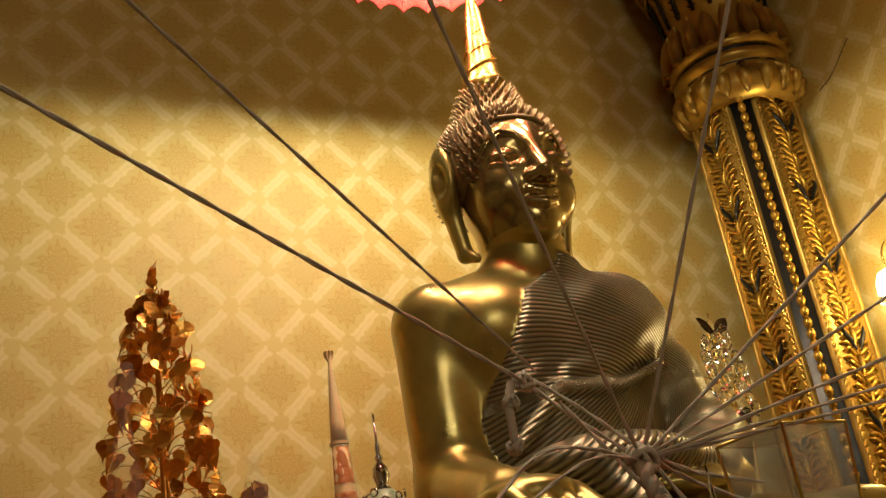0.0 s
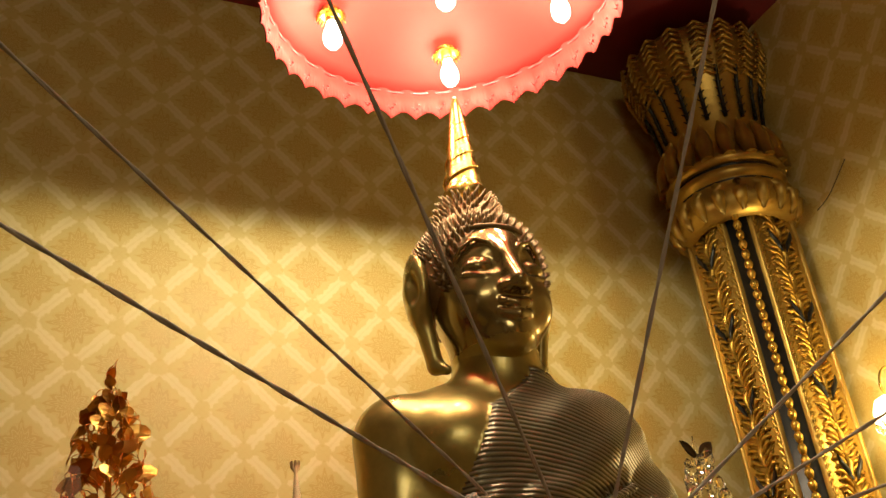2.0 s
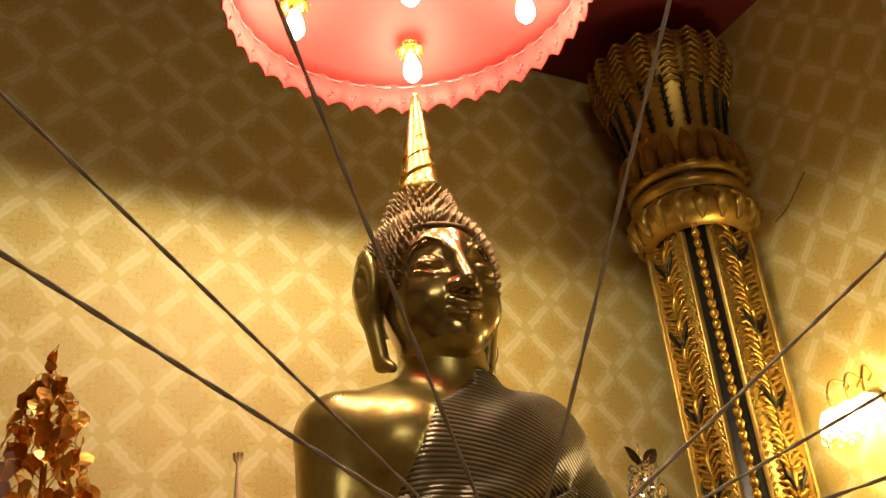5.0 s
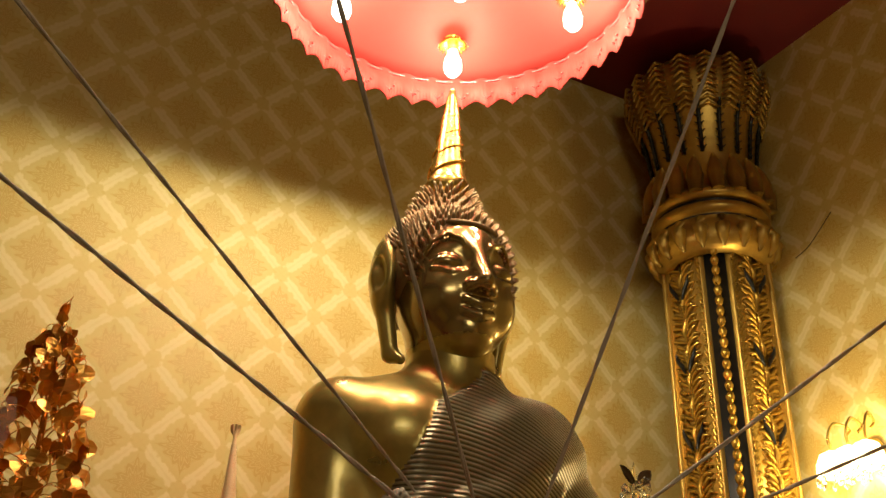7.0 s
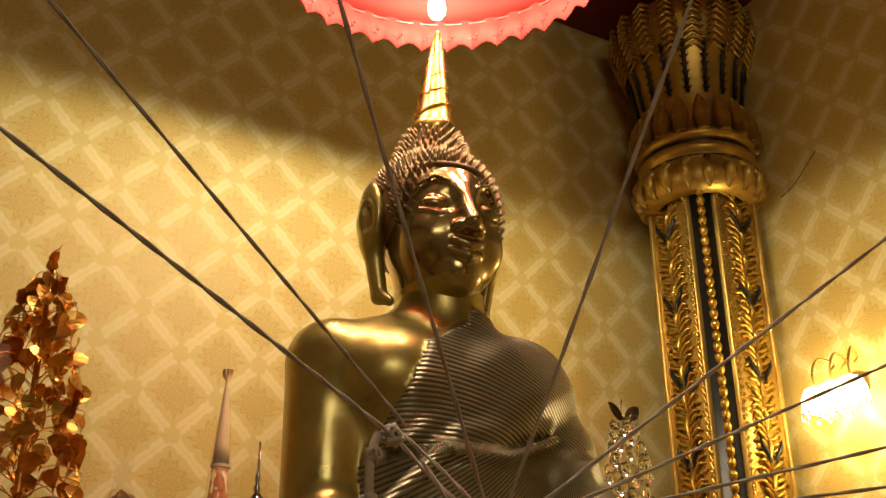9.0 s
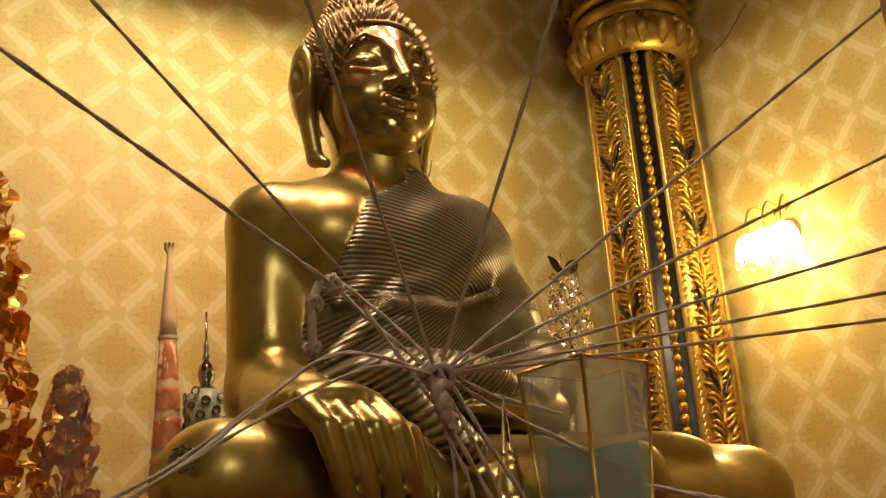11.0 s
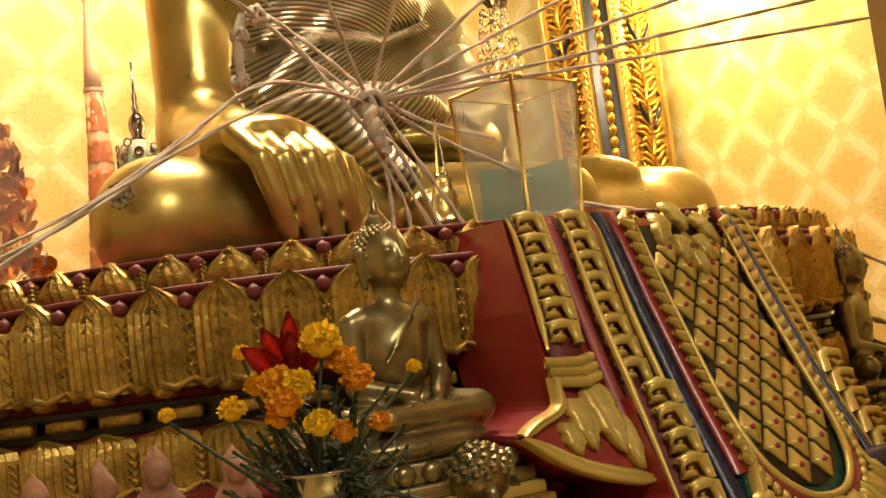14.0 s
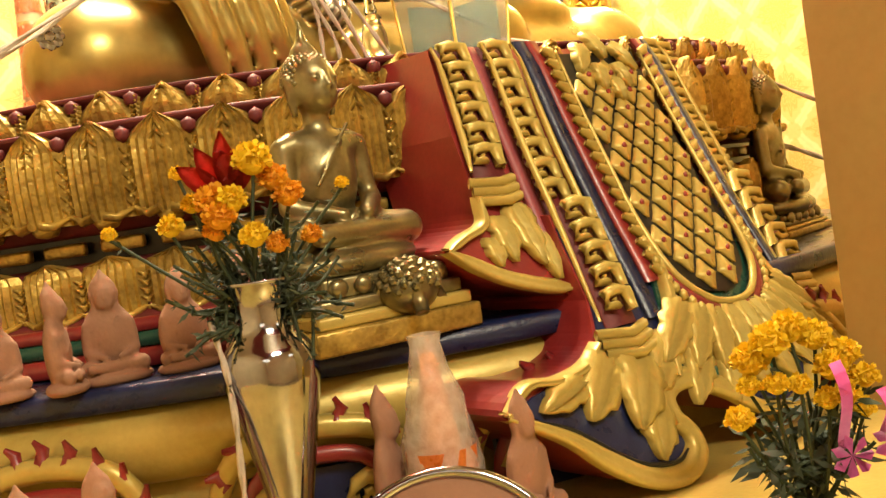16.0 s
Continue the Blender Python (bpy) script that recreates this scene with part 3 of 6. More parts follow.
def head(p):
    p = turned(p)
    x, y, z = p
    q = (np.abs(x), y, z)
    d = ell(p, (0, -0.02, 3.00), (0.165, 0.185, 0.205))
    d = smin(d, ell(p, (0, -0.07, 2.90), (0.146, 0.125, 0.140)), 0.06)
    d = smin(d, ell(p, (0, -0.145, 2.81), (0.058, 0.05, 0.042)), 0.05)
    d = smin(d, ell(q, (0.085, -0.125, 2.905), (0.06, 0.055, 0.06)), 0.05)
    d = smin(d, limb(p, (0, 0, 2.64), (0, -0.005, 2.88), 0.122, 0.112), 0.03)
    # shallow eye hollows, full half-closed lids, thin high brows
    d = -smin(-d, ell(q, (0.078, -0.212, 3.000), (0.056, 0.026, 0.034)), 0.026)
    d = smin(d, ell(q, (0.076, -0.160, 2.992), (0.050, 0.034, 0.027)), 0.006)
    d = -smin(-d, np.minimum(limb(q, (0.034, -0.200, 2.976), (0.080, -0.200, 2.970), 0.004, 0.005), limb(q, (0.080, -0.200, 2.970), (0.130, -0.162, 2.984), 0.005, 0.003)), 0.003)
    lid = np.minimum(limb(q, (0.034, -0.192, 2.966), (0.080, -0.192, 2.960), 0.005, 0.006), limb(q, (0.080, -0.192, 2.960), (0.132, -0.158, 2.976), 0.006, 0.004))
    d = smin(d, lid, 0.008)
    br = np.minimum(limb(q, (0.024, -0.196, 3.026), (0.048, -0.193, 3.060), 0.005, 0.006), limb(q, (0.048, -0.193, 3.060), (0.088, -0.178, 3.075), 0.006, 0.006))
    br = np.minimum(br, np.minimum(limb(q, (0.088, -0.178, 3.075), (0.124, -0.150, 3.056), 0.006, 0.005), limb(q, (0.124, -0.150, 3.056), (0.146, -0.122, 3.018), 0.005, 0.004)))
    d = smin(d, br, 0.009)
    # broad nose with round wings, full smiling lips
    d = smin(d, limb(p, (0, -0.180, 3.045), (0, -0.236, 2.928), 0.016, 0.026), 0.034)
    d = smin(d, ell(q, (0.027, -0.210, 2.920), (0.023, 0.028, 0.019)), 0.012)
    d = -smin(-d, ell(q, (0.016, -0.230, 2.901), (0.009, 0.012, 0.008)), 0.005)
    up = np.minimum(limb(q, (0.0, -0.210, 2.874), (0.030, -0.204, 2.882), 0.015, 0.014), limb(q, (0.030, -0.204, 2.882), (0.086, -0.160, 2.897), 0.014, 0.005))
    lo = np.minimum(limb(q, (0.0, -0.204, 2.845), (0.040, -0.190, 2.856), 0.018, 0.013), limb(q, (0.040, -0.190, 2.856), (0.082, -0.160, 2.889), 0.013, 0.004))
    d = smin(d, np.minimum(up, lo), 0.005)
    return d


def ears(p):
    p = turned(p)
    q = (np.abs(p[0]), p[1], p[2])
    e = ell(q, (0.200, 0.016, 3.01), (0.030, 0.068, 0.105))
    e = -smin(-e, ell(q, (0.226, -0.010, 2.995), (0.024, 0.028, 0.052)), 0.012)
    e = smin(e, limb(q, (0.196, 0.012, 2.94), (0.168, 0.012, 2.785), 0.030, 0.024), 0.03)
    e = smin(e, limb(q, (0.168, 0.012, 2.785), (0.150, -0.02, 2.762), 0.022, 0.014), 0.012)
    return smin(e, limb(q, (0.150, 0.02, 3.02), (0.20, 0.02, 3.0), 0.05, 0.03), 0.03)


HAIR_C = Vector((0, 0.015, 3.03))


def hairline(x, z):
    """Height above which hair starts, at a given distance from the middle of the face."""
    return 3.135 - 0.9 * max(0.0, abs(x) - 0.085) ** 1.0 if abs(x) < 0.15 else 3.075 - 4.0 * (abs(x) - 0.15)


def great_statue():
    bm = bmesh.new()
    h = 0.0105
    v, q = surface(lambda p: np.minimum(great_body(p), robe(p)), (-0.80, -0.84, 1.715), (1.02, 0.34, 2.80), h)
    c = v[q].mean(1).T
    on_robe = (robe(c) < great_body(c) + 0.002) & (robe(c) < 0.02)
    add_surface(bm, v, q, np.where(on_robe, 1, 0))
    below = len(bm.verts)
    v, q = surface(lambda p: np.minimum(head(p), ears(p)), (-0.27, -0.28, 2.66), (0.27, 0.24, 3.27), 0.0050)
    c = v[q].mean(1).T
    add_surface(bm, v, q, np.where(c[2] > 2.80, np.where(ears(c) < head(c), 0, 2), 0))
    # cap of hair with the bump on top
    cap0 = lambda p: np.maximum(smin(ell(p, (0, 0.015, 3.03), (0.194, 0.203, 0.198)), ell(p, (0, 0.02, 3.20), (0.108, 0.110, 0.125)), 0.045),
                               -ell(p, (0, -0.20, 2.93), (0.166, 0.160, 0.205)))
    cap = lambda p: cap0(turned(p))
    v, q = surface(lambda p: np.maximum(cap(p), 2.93 - p[2]), (-0.23, -0.22, 2.90), (0.23, 0.25, 3.45), 0.0085)
    add_surface(bm, v, q, np.full(len(q), 3))
    # rim of the hair over the forehead
    rim = []
    for k in range(-24, 25):
        a = k / 24
        x = 0.162 * math.sin(a * 1.57)
        z = 3.128 - 0.20 * max(0, abs(a) - 0.42) ** 1.9 / 0.5
        y = -math.sqrt(max(0.0, 1 - (x / 0.196) ** 2 - ((z - 3.03) / 0.198) ** 2)) * 0.206 + 0.012
        rim.append((x, y, z))
    spin = Matrix.Rotation(HEAD_TURN, 3, 'Z')
    tube(bm, [spin @ Vector(r) for r in rim], 0.0075, 6, mat=3)
    # curls: rows of small pointed studs
    gold = math.pi * (3 - math.sqrt(5))
    for i in range(820):
        t = (i + 0.5) / 820
        zc = 1 - 1.42 * t
        r = math.sqrt(max(0, 1 - zc * zc))
        d = Vector((r * math.cos(i * gold), r * math.sin(i * gold), zc))
        p = HAIR_C + Vector((d.x * 0.194, d.y * 0.203, d.z * 0.198))
        if ((p.x) / 0.174) ** 2 + ((p.y + 0.20) / 0.168) ** 2 + ((p.z - 2.93) / 0.213) ** 2 < 1 or p.z < 2.94 or (p.z > 3.218):
            continue
        if abs(p.x) > 0.15 and -0.07 < p.y < 0.10 and p.z < 3.07:
            continue
        stud(bm, spin @ p, spin @ (d + Vector((0, 0, 0.30))).normalized(), 0.0092, 0.031)
    for i in range(130):
        t = (i + 0.5) / 130
        a = i * gold
        z = 3.205 + 0.105 * t
        r = 0.116 - 0.042 * t
        stud(bm, Vector((r * math.cos(a), 0.02 + r * math.sin(a), z)), Vector((math.cos(a), math.sin(a), 0.7)).normalized(), 0.0088, 0.030)
    # flame spire: lotus cup and overlapping scales that wind up to the point
    lathe(bm, [(0.050, 3.295), (0.062, 3.30), (0.072, 3.345), (0.066, 3.36), (0.058, 3.375), (0.052, 3.43), (0.042, 3.51), (0.032, 3.58), (0.025, 3.63), (0.018, 3.68), (0.011, 3.715), (0.003, 3.725)], 20, (0, 0.02, 0), mat=4)
    for k in range(15):
        t = k / 15
        a = k * 2.1
        r = 0.046 * (1 - t) + 0.013
        z = 3.345 + 0.335 * t
        pts = [(r * 1.08 * math.cos(a + s), 0.02 + r * 1.08 * math.sin(a + s), z + 0.055 * (1 - t * 0.4) * (s / 2.4 + 0.5) - 0.01) for s in np.linspace(-1.2, 1.2, 9)]
        tube(bm, pts, [0.001 + 0.0065 * (1 - 0.6 * t) * (1 - abs(j - 4) / 5) for j in range(9)], 6, mat=4)
    # the head is long and narrow, and the whole figure sits a little to one side of the cloth
    bm.verts.ensure_lookup_table()
    for v in bm.verts[below:]:
        v.co.x = v.co.x * 0.94 + 0.008 + 0.045 * max(0.0, v.co.z - 3.10)
        v.co.z = 3.178 + (v.co.z - 3.16) * (1.03 if v.co.z < 3.16 else 0.978)
    bmesh.ops.translate(bm, verts=bm.verts, vec=(0.028, -0.012, 0))
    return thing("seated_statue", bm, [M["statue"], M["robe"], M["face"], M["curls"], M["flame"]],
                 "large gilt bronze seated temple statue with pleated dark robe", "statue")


def stud(bm, p, d, r, h):
    a = d.orthogonal().normalized()
    b = d.cross(a)
    ring = [bm.verts.new(p - d * 0.006 + (a * math.cos(k * 1.2566) + b * math.sin(k * 1.2566)) * r) for k in range(5)]
    mid = [bm.verts.new(p + d * h * 0.5 + (a * math.cos(k * 1.2566) + b * math.sin(k * 1.2566)) * r * 0.62) for k in range(5)]
    tip = bm.verts.new(p + d * h)
    for k in range(5):
        j = (k + 1) % 5
        bm.faces.new((ring[k], ring[j], mid[j], mid[k])).material_index = 3
        bm.faces.new((mid[k], mid[j], tip)).material_index = 3


great_statue()


# ---------------------------------------------------------------- lotus pedestal
PED = Vector((0.022, -0.402, 0))
TURN = radians(-4)


def ring_at(a, o, z):
    """A point of the oval at angle a, o metres outside the top rim."""
    x, y = (1.0 + o) * math.cos(a), (0.76 + o) * math.sin(a)
    return PED + Vector((x * math.cos(TURN) - y * math.sin(TURN), x * math.sin(TURN) + y * math.cos(TURN), z))


def ring_frame(a, o, z):
    e = 1e-3
    t = (ring_at(a + e, o, z) - ring_at(a - e, o, z)).normalized()
    out = t.cross(Vector((0, 0, 1)))
    m = Matrix((t, -out, Vector((0, 0, 1)))).transposed().to_4x4()
    return Matrix.Translation(ring_at(a, o, z)) @ m


def even_angles(n, o):
    s = [ring_at(2 * math.pi * i / 2000, o, 0) for i in range(2001)]
    ln = np.concatenate([[0], np.cumsum([(s[i + 1] - s[i]).length for i in range(2000)])])
    return [2 * math.pi * float(np.interp((k + 0.5) * ln[-1] / n, ln, np.arange(2001))) / 2000 for k in range(n)]


def oval_band(bm, profile, n=160, mat=0):
    rows = [[bm.verts.new(ring_at(2 * math.pi * i / n, o, z)) for i in range(n)] for o, z in profile]
    grid_faces(bm, rows, True, mat)
    return rows


pedestal = tagged(new("lotus_pedestal"), "oval gilt lotus pedestal with red lacquer rims under the statue", "pedestal")
bm = bmesh.new()
rows = oval_band(bm, [(-0.60, 1.737), (0.0, 1.737), (0.002, 1.741), (0.005, 1.740), (0.005, 1.735), (-0.01, 1.732), (-0.012, 1.69), (0.04, 1.690), (0.050, 1.692), (0.055, 1.689), (0.054, 1.684), (0.045, 1.680), (0.028, 1.56), (0.02, 1.535), (0.0, 1.53)])
bm.faces.new(rows[0])
part("upper_body", bm, M["maroon"], pedestal, "maroon lacquered rim and core")
bm = bmesh.new()
oval_band(bm, [(0.0, 1.53), (0.0, 1.49)])
part("dark_groove", bm, M["black"], pedestal, "black recessed groove")
bm = bmesh.new()
oval_band(bm, [(0.0, 1.49), (0.03, 1.485), (0.05, 1.475), (0.05, 1.44), (0.07, 1.41), (0.09, 1.402)])
part("lower_body", bm, M["maroon"], pedestal)
bm = bmesh.new()
oval_band(bm, [(0.09, 1.402), (0.105, 1.40), (0.105, 1.384), (0.10, 1.382)])
part("red_moulding", bm, M["red"], pedestal, "red moulding", smooth=False)
bm = bmesh.new()
oval_band(bm, [(0.10, 1.382), (0.112, 1.38), (0.112, 1.362), (0.105, 1.36)])
part("green_moulding", bm, M["green"], pedestal, "green glass moulding", smooth=False)
bm = bmesh.new()
oval_band(bm, [(0.105, 1.36), (0.125, 1.358), (0.125, 1.335), (0.12, 1.333)])
part("red_moulding", bm, M["red"], pedestal, "red moulding", smooth=False)
bm = bmesh.new()
oval_band(bm, [(0.10, 1.330), (0.270, 1.330), (0.280, 1.326), (0.280, 1.300), (0.265, 1.296)])
part("ledge", bm, M["blue"], pedestal, "dark blue glass ledge", smooth=False)
bm = bmesh.new()
oval_band(bm, [(0.245, 1.298)] + [(0.240 + 0.045 * math.sin(t), 1.245 + 0.052 * math.cos(t)) for t in np.linspace(0.1, 3.0, 12)] + [(0.215, 1.19), (0.235, 1.17), (0.235, 0.92), (0.30, 0.90), (0.30, 0.0)])
part("round_moulding", bm, M["paint"], pedestal, "broad gold painted moulding")


def petal_mesh(name, w, h, bulge, flutes, point=0.35, lean=0.0, cols=13, rows_n=9, chevrons=0):
    """An upright lotus petal: pointed arch, fluted in nested arches."""
    bm = bmesh.new()
    rows = []
    for j in range(rows_n):
        t = j / (rows_n - 1)
        s = 1.0 if t < 1 - point else 1 - ((t - 1 + point) / point) ** 1.7
        s = max(s, 0.03)
        row = []
        for i in range(cols):
            u = i / (cols - 1) * 2 - 1
            y = -bulge * (1 - u * u) * (0.55 + 0.45 * math.sin(math.pi * min(1, t * 1.1))) - lean * t
            y -= flutes * (0.5 + 0.5 * math.cos(u * math.pi * (cols - 1) / 2)) * (1 if abs(u) < 0.97 else 0)
            if abs(u) > 0.97:
                y = 0.004
            row.append(bm.verts.new((u * w * s, y, t * h)))
        rows.append(row)
    for a, b in zip(rows, rows[1:]):
        for i in range(cols - 1):
            bm.faces.new((a[i], a[i + 1], b[i + 1], b[i]))
    # a leaf-edged rib on both sides
    for sx in (-1, 1):
        for k in range(5):
            z = h * (0.08 + 0.13 * k)
            tube(bm, [(sx * w * 1.0, -0.002, z), (sx * w * 0.78, -bulge * 0.62, z + h * 0.09)], [0.0045, 0.002], 5)
    # leaf ribs that meet in a point near the tip
    for k in range(chevrons):
        z = h * (0.93 - 0.13 * k) if h > 0.1 else h * (0.88 - 0.24 * k)
        ww = w * (0.16 + 0.17 * k)
        for sx in (-1, 1):
            tube(bm, [(0, -bulge * 0.75 - 0.003, z), (sx * ww * 0.6, -bulge * 0.68 - 0.003, z - h * 0.06), (sx * ww, -bulge * 0.45 - 0.003, z - h * 0.15)], [0.0036, 0.0034, 0.002], 5)
    # the foot rolls out into a small curl
    if h > 0.08:
        for sx in (-1, 1):
            tube(bm, [(sx * w * 0.15, -bulge - 0.006, 0.006), (sx * w * 0.5, -bulge - 0.003, 0.001), (sx * w * 0.92, -0.006, 0.012)], [0.007, 0.007, 0.003], 6)
    return mesh_of(name, bm, M["oldgold"], smooth=False)


tall = petal_mesh("petal", 0.0520, 0.147, 0.018, 0.0055, point=0.27, cols=17, chevrons=3)
short = petal_mesh("small_petal", 0.0535, 0.052, 0.022, 0.003, point=0.95, chevrons=3)
low = petal_mesh("lower_petal", 0.0505, 0.092, 0.014, 0.0055, point=0.18, cols=17, chevrons=0)
foot = bmesh.new()
lathe(foot, [(0.0, -0.012), (0.016, -0.009), (0.022, 0), (0.016, 0.009), (0.0, 0.012)], 8, caps=False)
foot = mesh_of("petal_foot", foot, M["oldgold"])
bead = bmesh.new()
bmesh.ops.create_icosphere(bead, subdivisions=1, radius=0.0130)
bead = mesh_of("bead", bead, M["maroon"])
bar = bmesh.new()
box(bar, (-0.034, -0.014, -0.010), (0.034, 0.004, 0.010), bevel=0.005)
bar = mesh_of("oblong_bead", bar, M["oldgold"])
N = 61
for a in even_angles(N, 0.06):
    if math.sin(a) > 0.55:
        continue
    part("petal", tall, None, pedestal, m=ring_frame(a, 0.057, 1.548))
    part("small_petal", short, None, pedestal, m=ring_frame(a, 0.002, 1.692))
    part("lower_petal", low, None, pedestal, m=ring_frame(a, 0.062, 1.404))
    part("petal_foot", foot, None, pedestal, m=ring_frame(a, 0.052, 1.546))
    part("oblong_bead", bar, None, pedestal, m=ring_frame(a, 0.012, 1.512))
half = math.pi / N
for a in even_angles(N, 0.06):
    if math.sin(a) > 0.55:
        continue
    part("bead", bead, None, pedestal, m=ring_frame(a + half * 0.93, 0.008, 1.724))
    part("bead", bead, None, pedestal, m=ring_frame(a + half * 0.93, 0.060, 1.668))


# ---------------------------------------------------------------- hanging ceremonial umbrella
def scallop_ring(bm, r, z_top, z_bot, n, teeth, wob=0.02, thick=0.006):
    """A cut cloth valance: a band with a row of pointed lobes along its lower edge."""
    rows = [[], [], [], []]
    for i in range(n):
        a = 2 * math.pi * i / n
        ph = (i * teeth / n) % 1.0
        tooth = 1 - abs(2 * ph - 1)
        z = z_bot + 0.030 * (1 - tooth ** 1.6) + 0.004 * math.sin(i * 3.3)
        rr = r + 0.004 * math.sin(a * teeth)
        c, s = math.cos(a), math.sin(a)
        rows[0].append(bm.verts.new(UMB + Vector((rr * c, rr * s, z_top))))
        rows[1].append(bm.verts.new(UMB + Vector(((rr + wob) * c, (rr + wob) * s, z))))
        rows[2].append(bm.verts.new(UMB + Vector(((rr + wob - thick) * c, (rr + wob - thick) * s, z))))
        rows[3].append(bm.verts.new(UMB + Vector(((rr - thick) * c, (rr - thick) * s, z_top))))
    grid_faces(bm, rows + [rows[0]], True)


umbrella = tagged(new("ceremonial_umbrella"), "round red cloth umbrella with scalloped valance and lit bulbs inside", "umbrella")
bm = bmesh.new()
lathe(bm, [(0.0, 4.135), (0.28, 4.12), (0.525, 4.06), (0.564, 4.03), (0.570, 4.036), (0.535, 4.075), (0.29, 4.14), (0.03, 4.17), (0.0, 4.17)], 72, UMB, caps=False)
part("canopy", bm, M["umb"], umbrella)
bm = bmesh.new()
scallop_ring(bm, 0.566, 4.035, 3.918, 640, 40, 0.012)
part("valance", bm, M["umb"], umbrella, "scalloped red valance")
bm = bmesh.new()
for k in range(40):
    a = 2 * math.pi * (k + 0.5) / 40
    for s in (-0.032, -0.016, 0, 0.016, 0.032):
        q = a + s
        z = 3.966 - 0.014 * math.cos(s * 70)
        tube(bm, [UMB + Vector((0.567 * math.cos(q - 0.006), 0.567 * math.sin(q - 0.006), z)), UMB + Vector((0.567 * math.cos(q + 0.006), 0.567 * math.sin(q + 0.006), z + 0.004))], 0.0035, 5)
tube(bm, [UMB + Vector((0.564 * math.cos(t), 0.564 * math.sin(t), 4.025)) for t in np.linspace(0, 2 * math.pi, 90)], 0.006, 6)
part("lace_trim", bm, M["red"], umbrella, "darker red cutwork trim")
bm = bmesh.new()
tube(bm, [UMB + Vector((0, 0, 4.16)), UMB + Vector((0, 0, CEIL))], 0.012, 8)
part("hanging_rod", bm, M["brass"], umbrella)
for p in BULBS:
    bm = bmesh.new()
    lathe(bm, [(0.0, -0.075), (0.018, -0.072), (0.029, -0.055), (0.031, -0.035), (0.028, -0.012), (0.018, 0.012), (0.0155, 0.03), (0.0, 0.032)], 16, p - Vector((0, 0, 0.0)), caps=False)
    b = part("light_bulb", bm, M["bulb"], umbrella, "glowing white light bulb")
    b.visible_shadow = False
    bm = bmesh.new()
    for k in range(20):
        a = 2 * math.pi * k / 20
        d = Vector((math.cos(a), math.sin(a), 0))
        tube(bm, [p + Vector((0, 0, 0.075)) + d * 0.012, p + Vector((0, 0, 0.062)) + d * 0.036, p + Vector((0, 0, 0.045)) + d * 0.050], [0.006, 0.0055, 0.002], 5)
    lathe(bm, [(0.018, 0.028), (0.02, 0.05), (0.022, 0.075), (0.03, 0.08), (0.0, 0.10)], 14, p)
    part("bulb_rosette", bm, M["flame"], umbrella, "gilt petalled bulb holder")


# ---------------------------------------------------------------- gilt column in the corner
COL = Vector((1.94, 0.825, 0))
column = tagged(new("gilt_column"), "carved gilt column with black stripes and flared lotus capital", "column", kind="structure")
column.location.z = -0.018
bm = bmesh.new()
box(bm, (COL.x - 0.15, COL.y - 0.15, 0), (COL.x + 0.18, COL.y + 0.18, 4.2))
part("shaft_core", bm, M["black"], column, "black lacquered shaft core")


def col_face(u, z, out, side):
    """A point of one of the two shaft faces: u runs from the free corner outwards."""
    if side == 0:
        return Vector((COL.x - 0.15 - out, COL.y - 0.15 + u, z))
    return Vector((COL.x - 0.15 + u, COL.y - 0.15 - out, z))


def col_strip(u0, u1, out, side, mat, name, label=""):
    bm = bmesh.new()
    rows = []
    for z in (0.2, 4.08):
        rows.append([bm.verts.new(col_face(u, z, o, side)) for u, o in ((u0, -0.01), (u0, out), (u0 + 0.006, out + 0.004), (u1 - 0.006, out + 0.004), (u1, out), (u1, -0.01))])
    grid_faces(bm, rows)
    part(name, bm, mat, column, label, smooth=False)


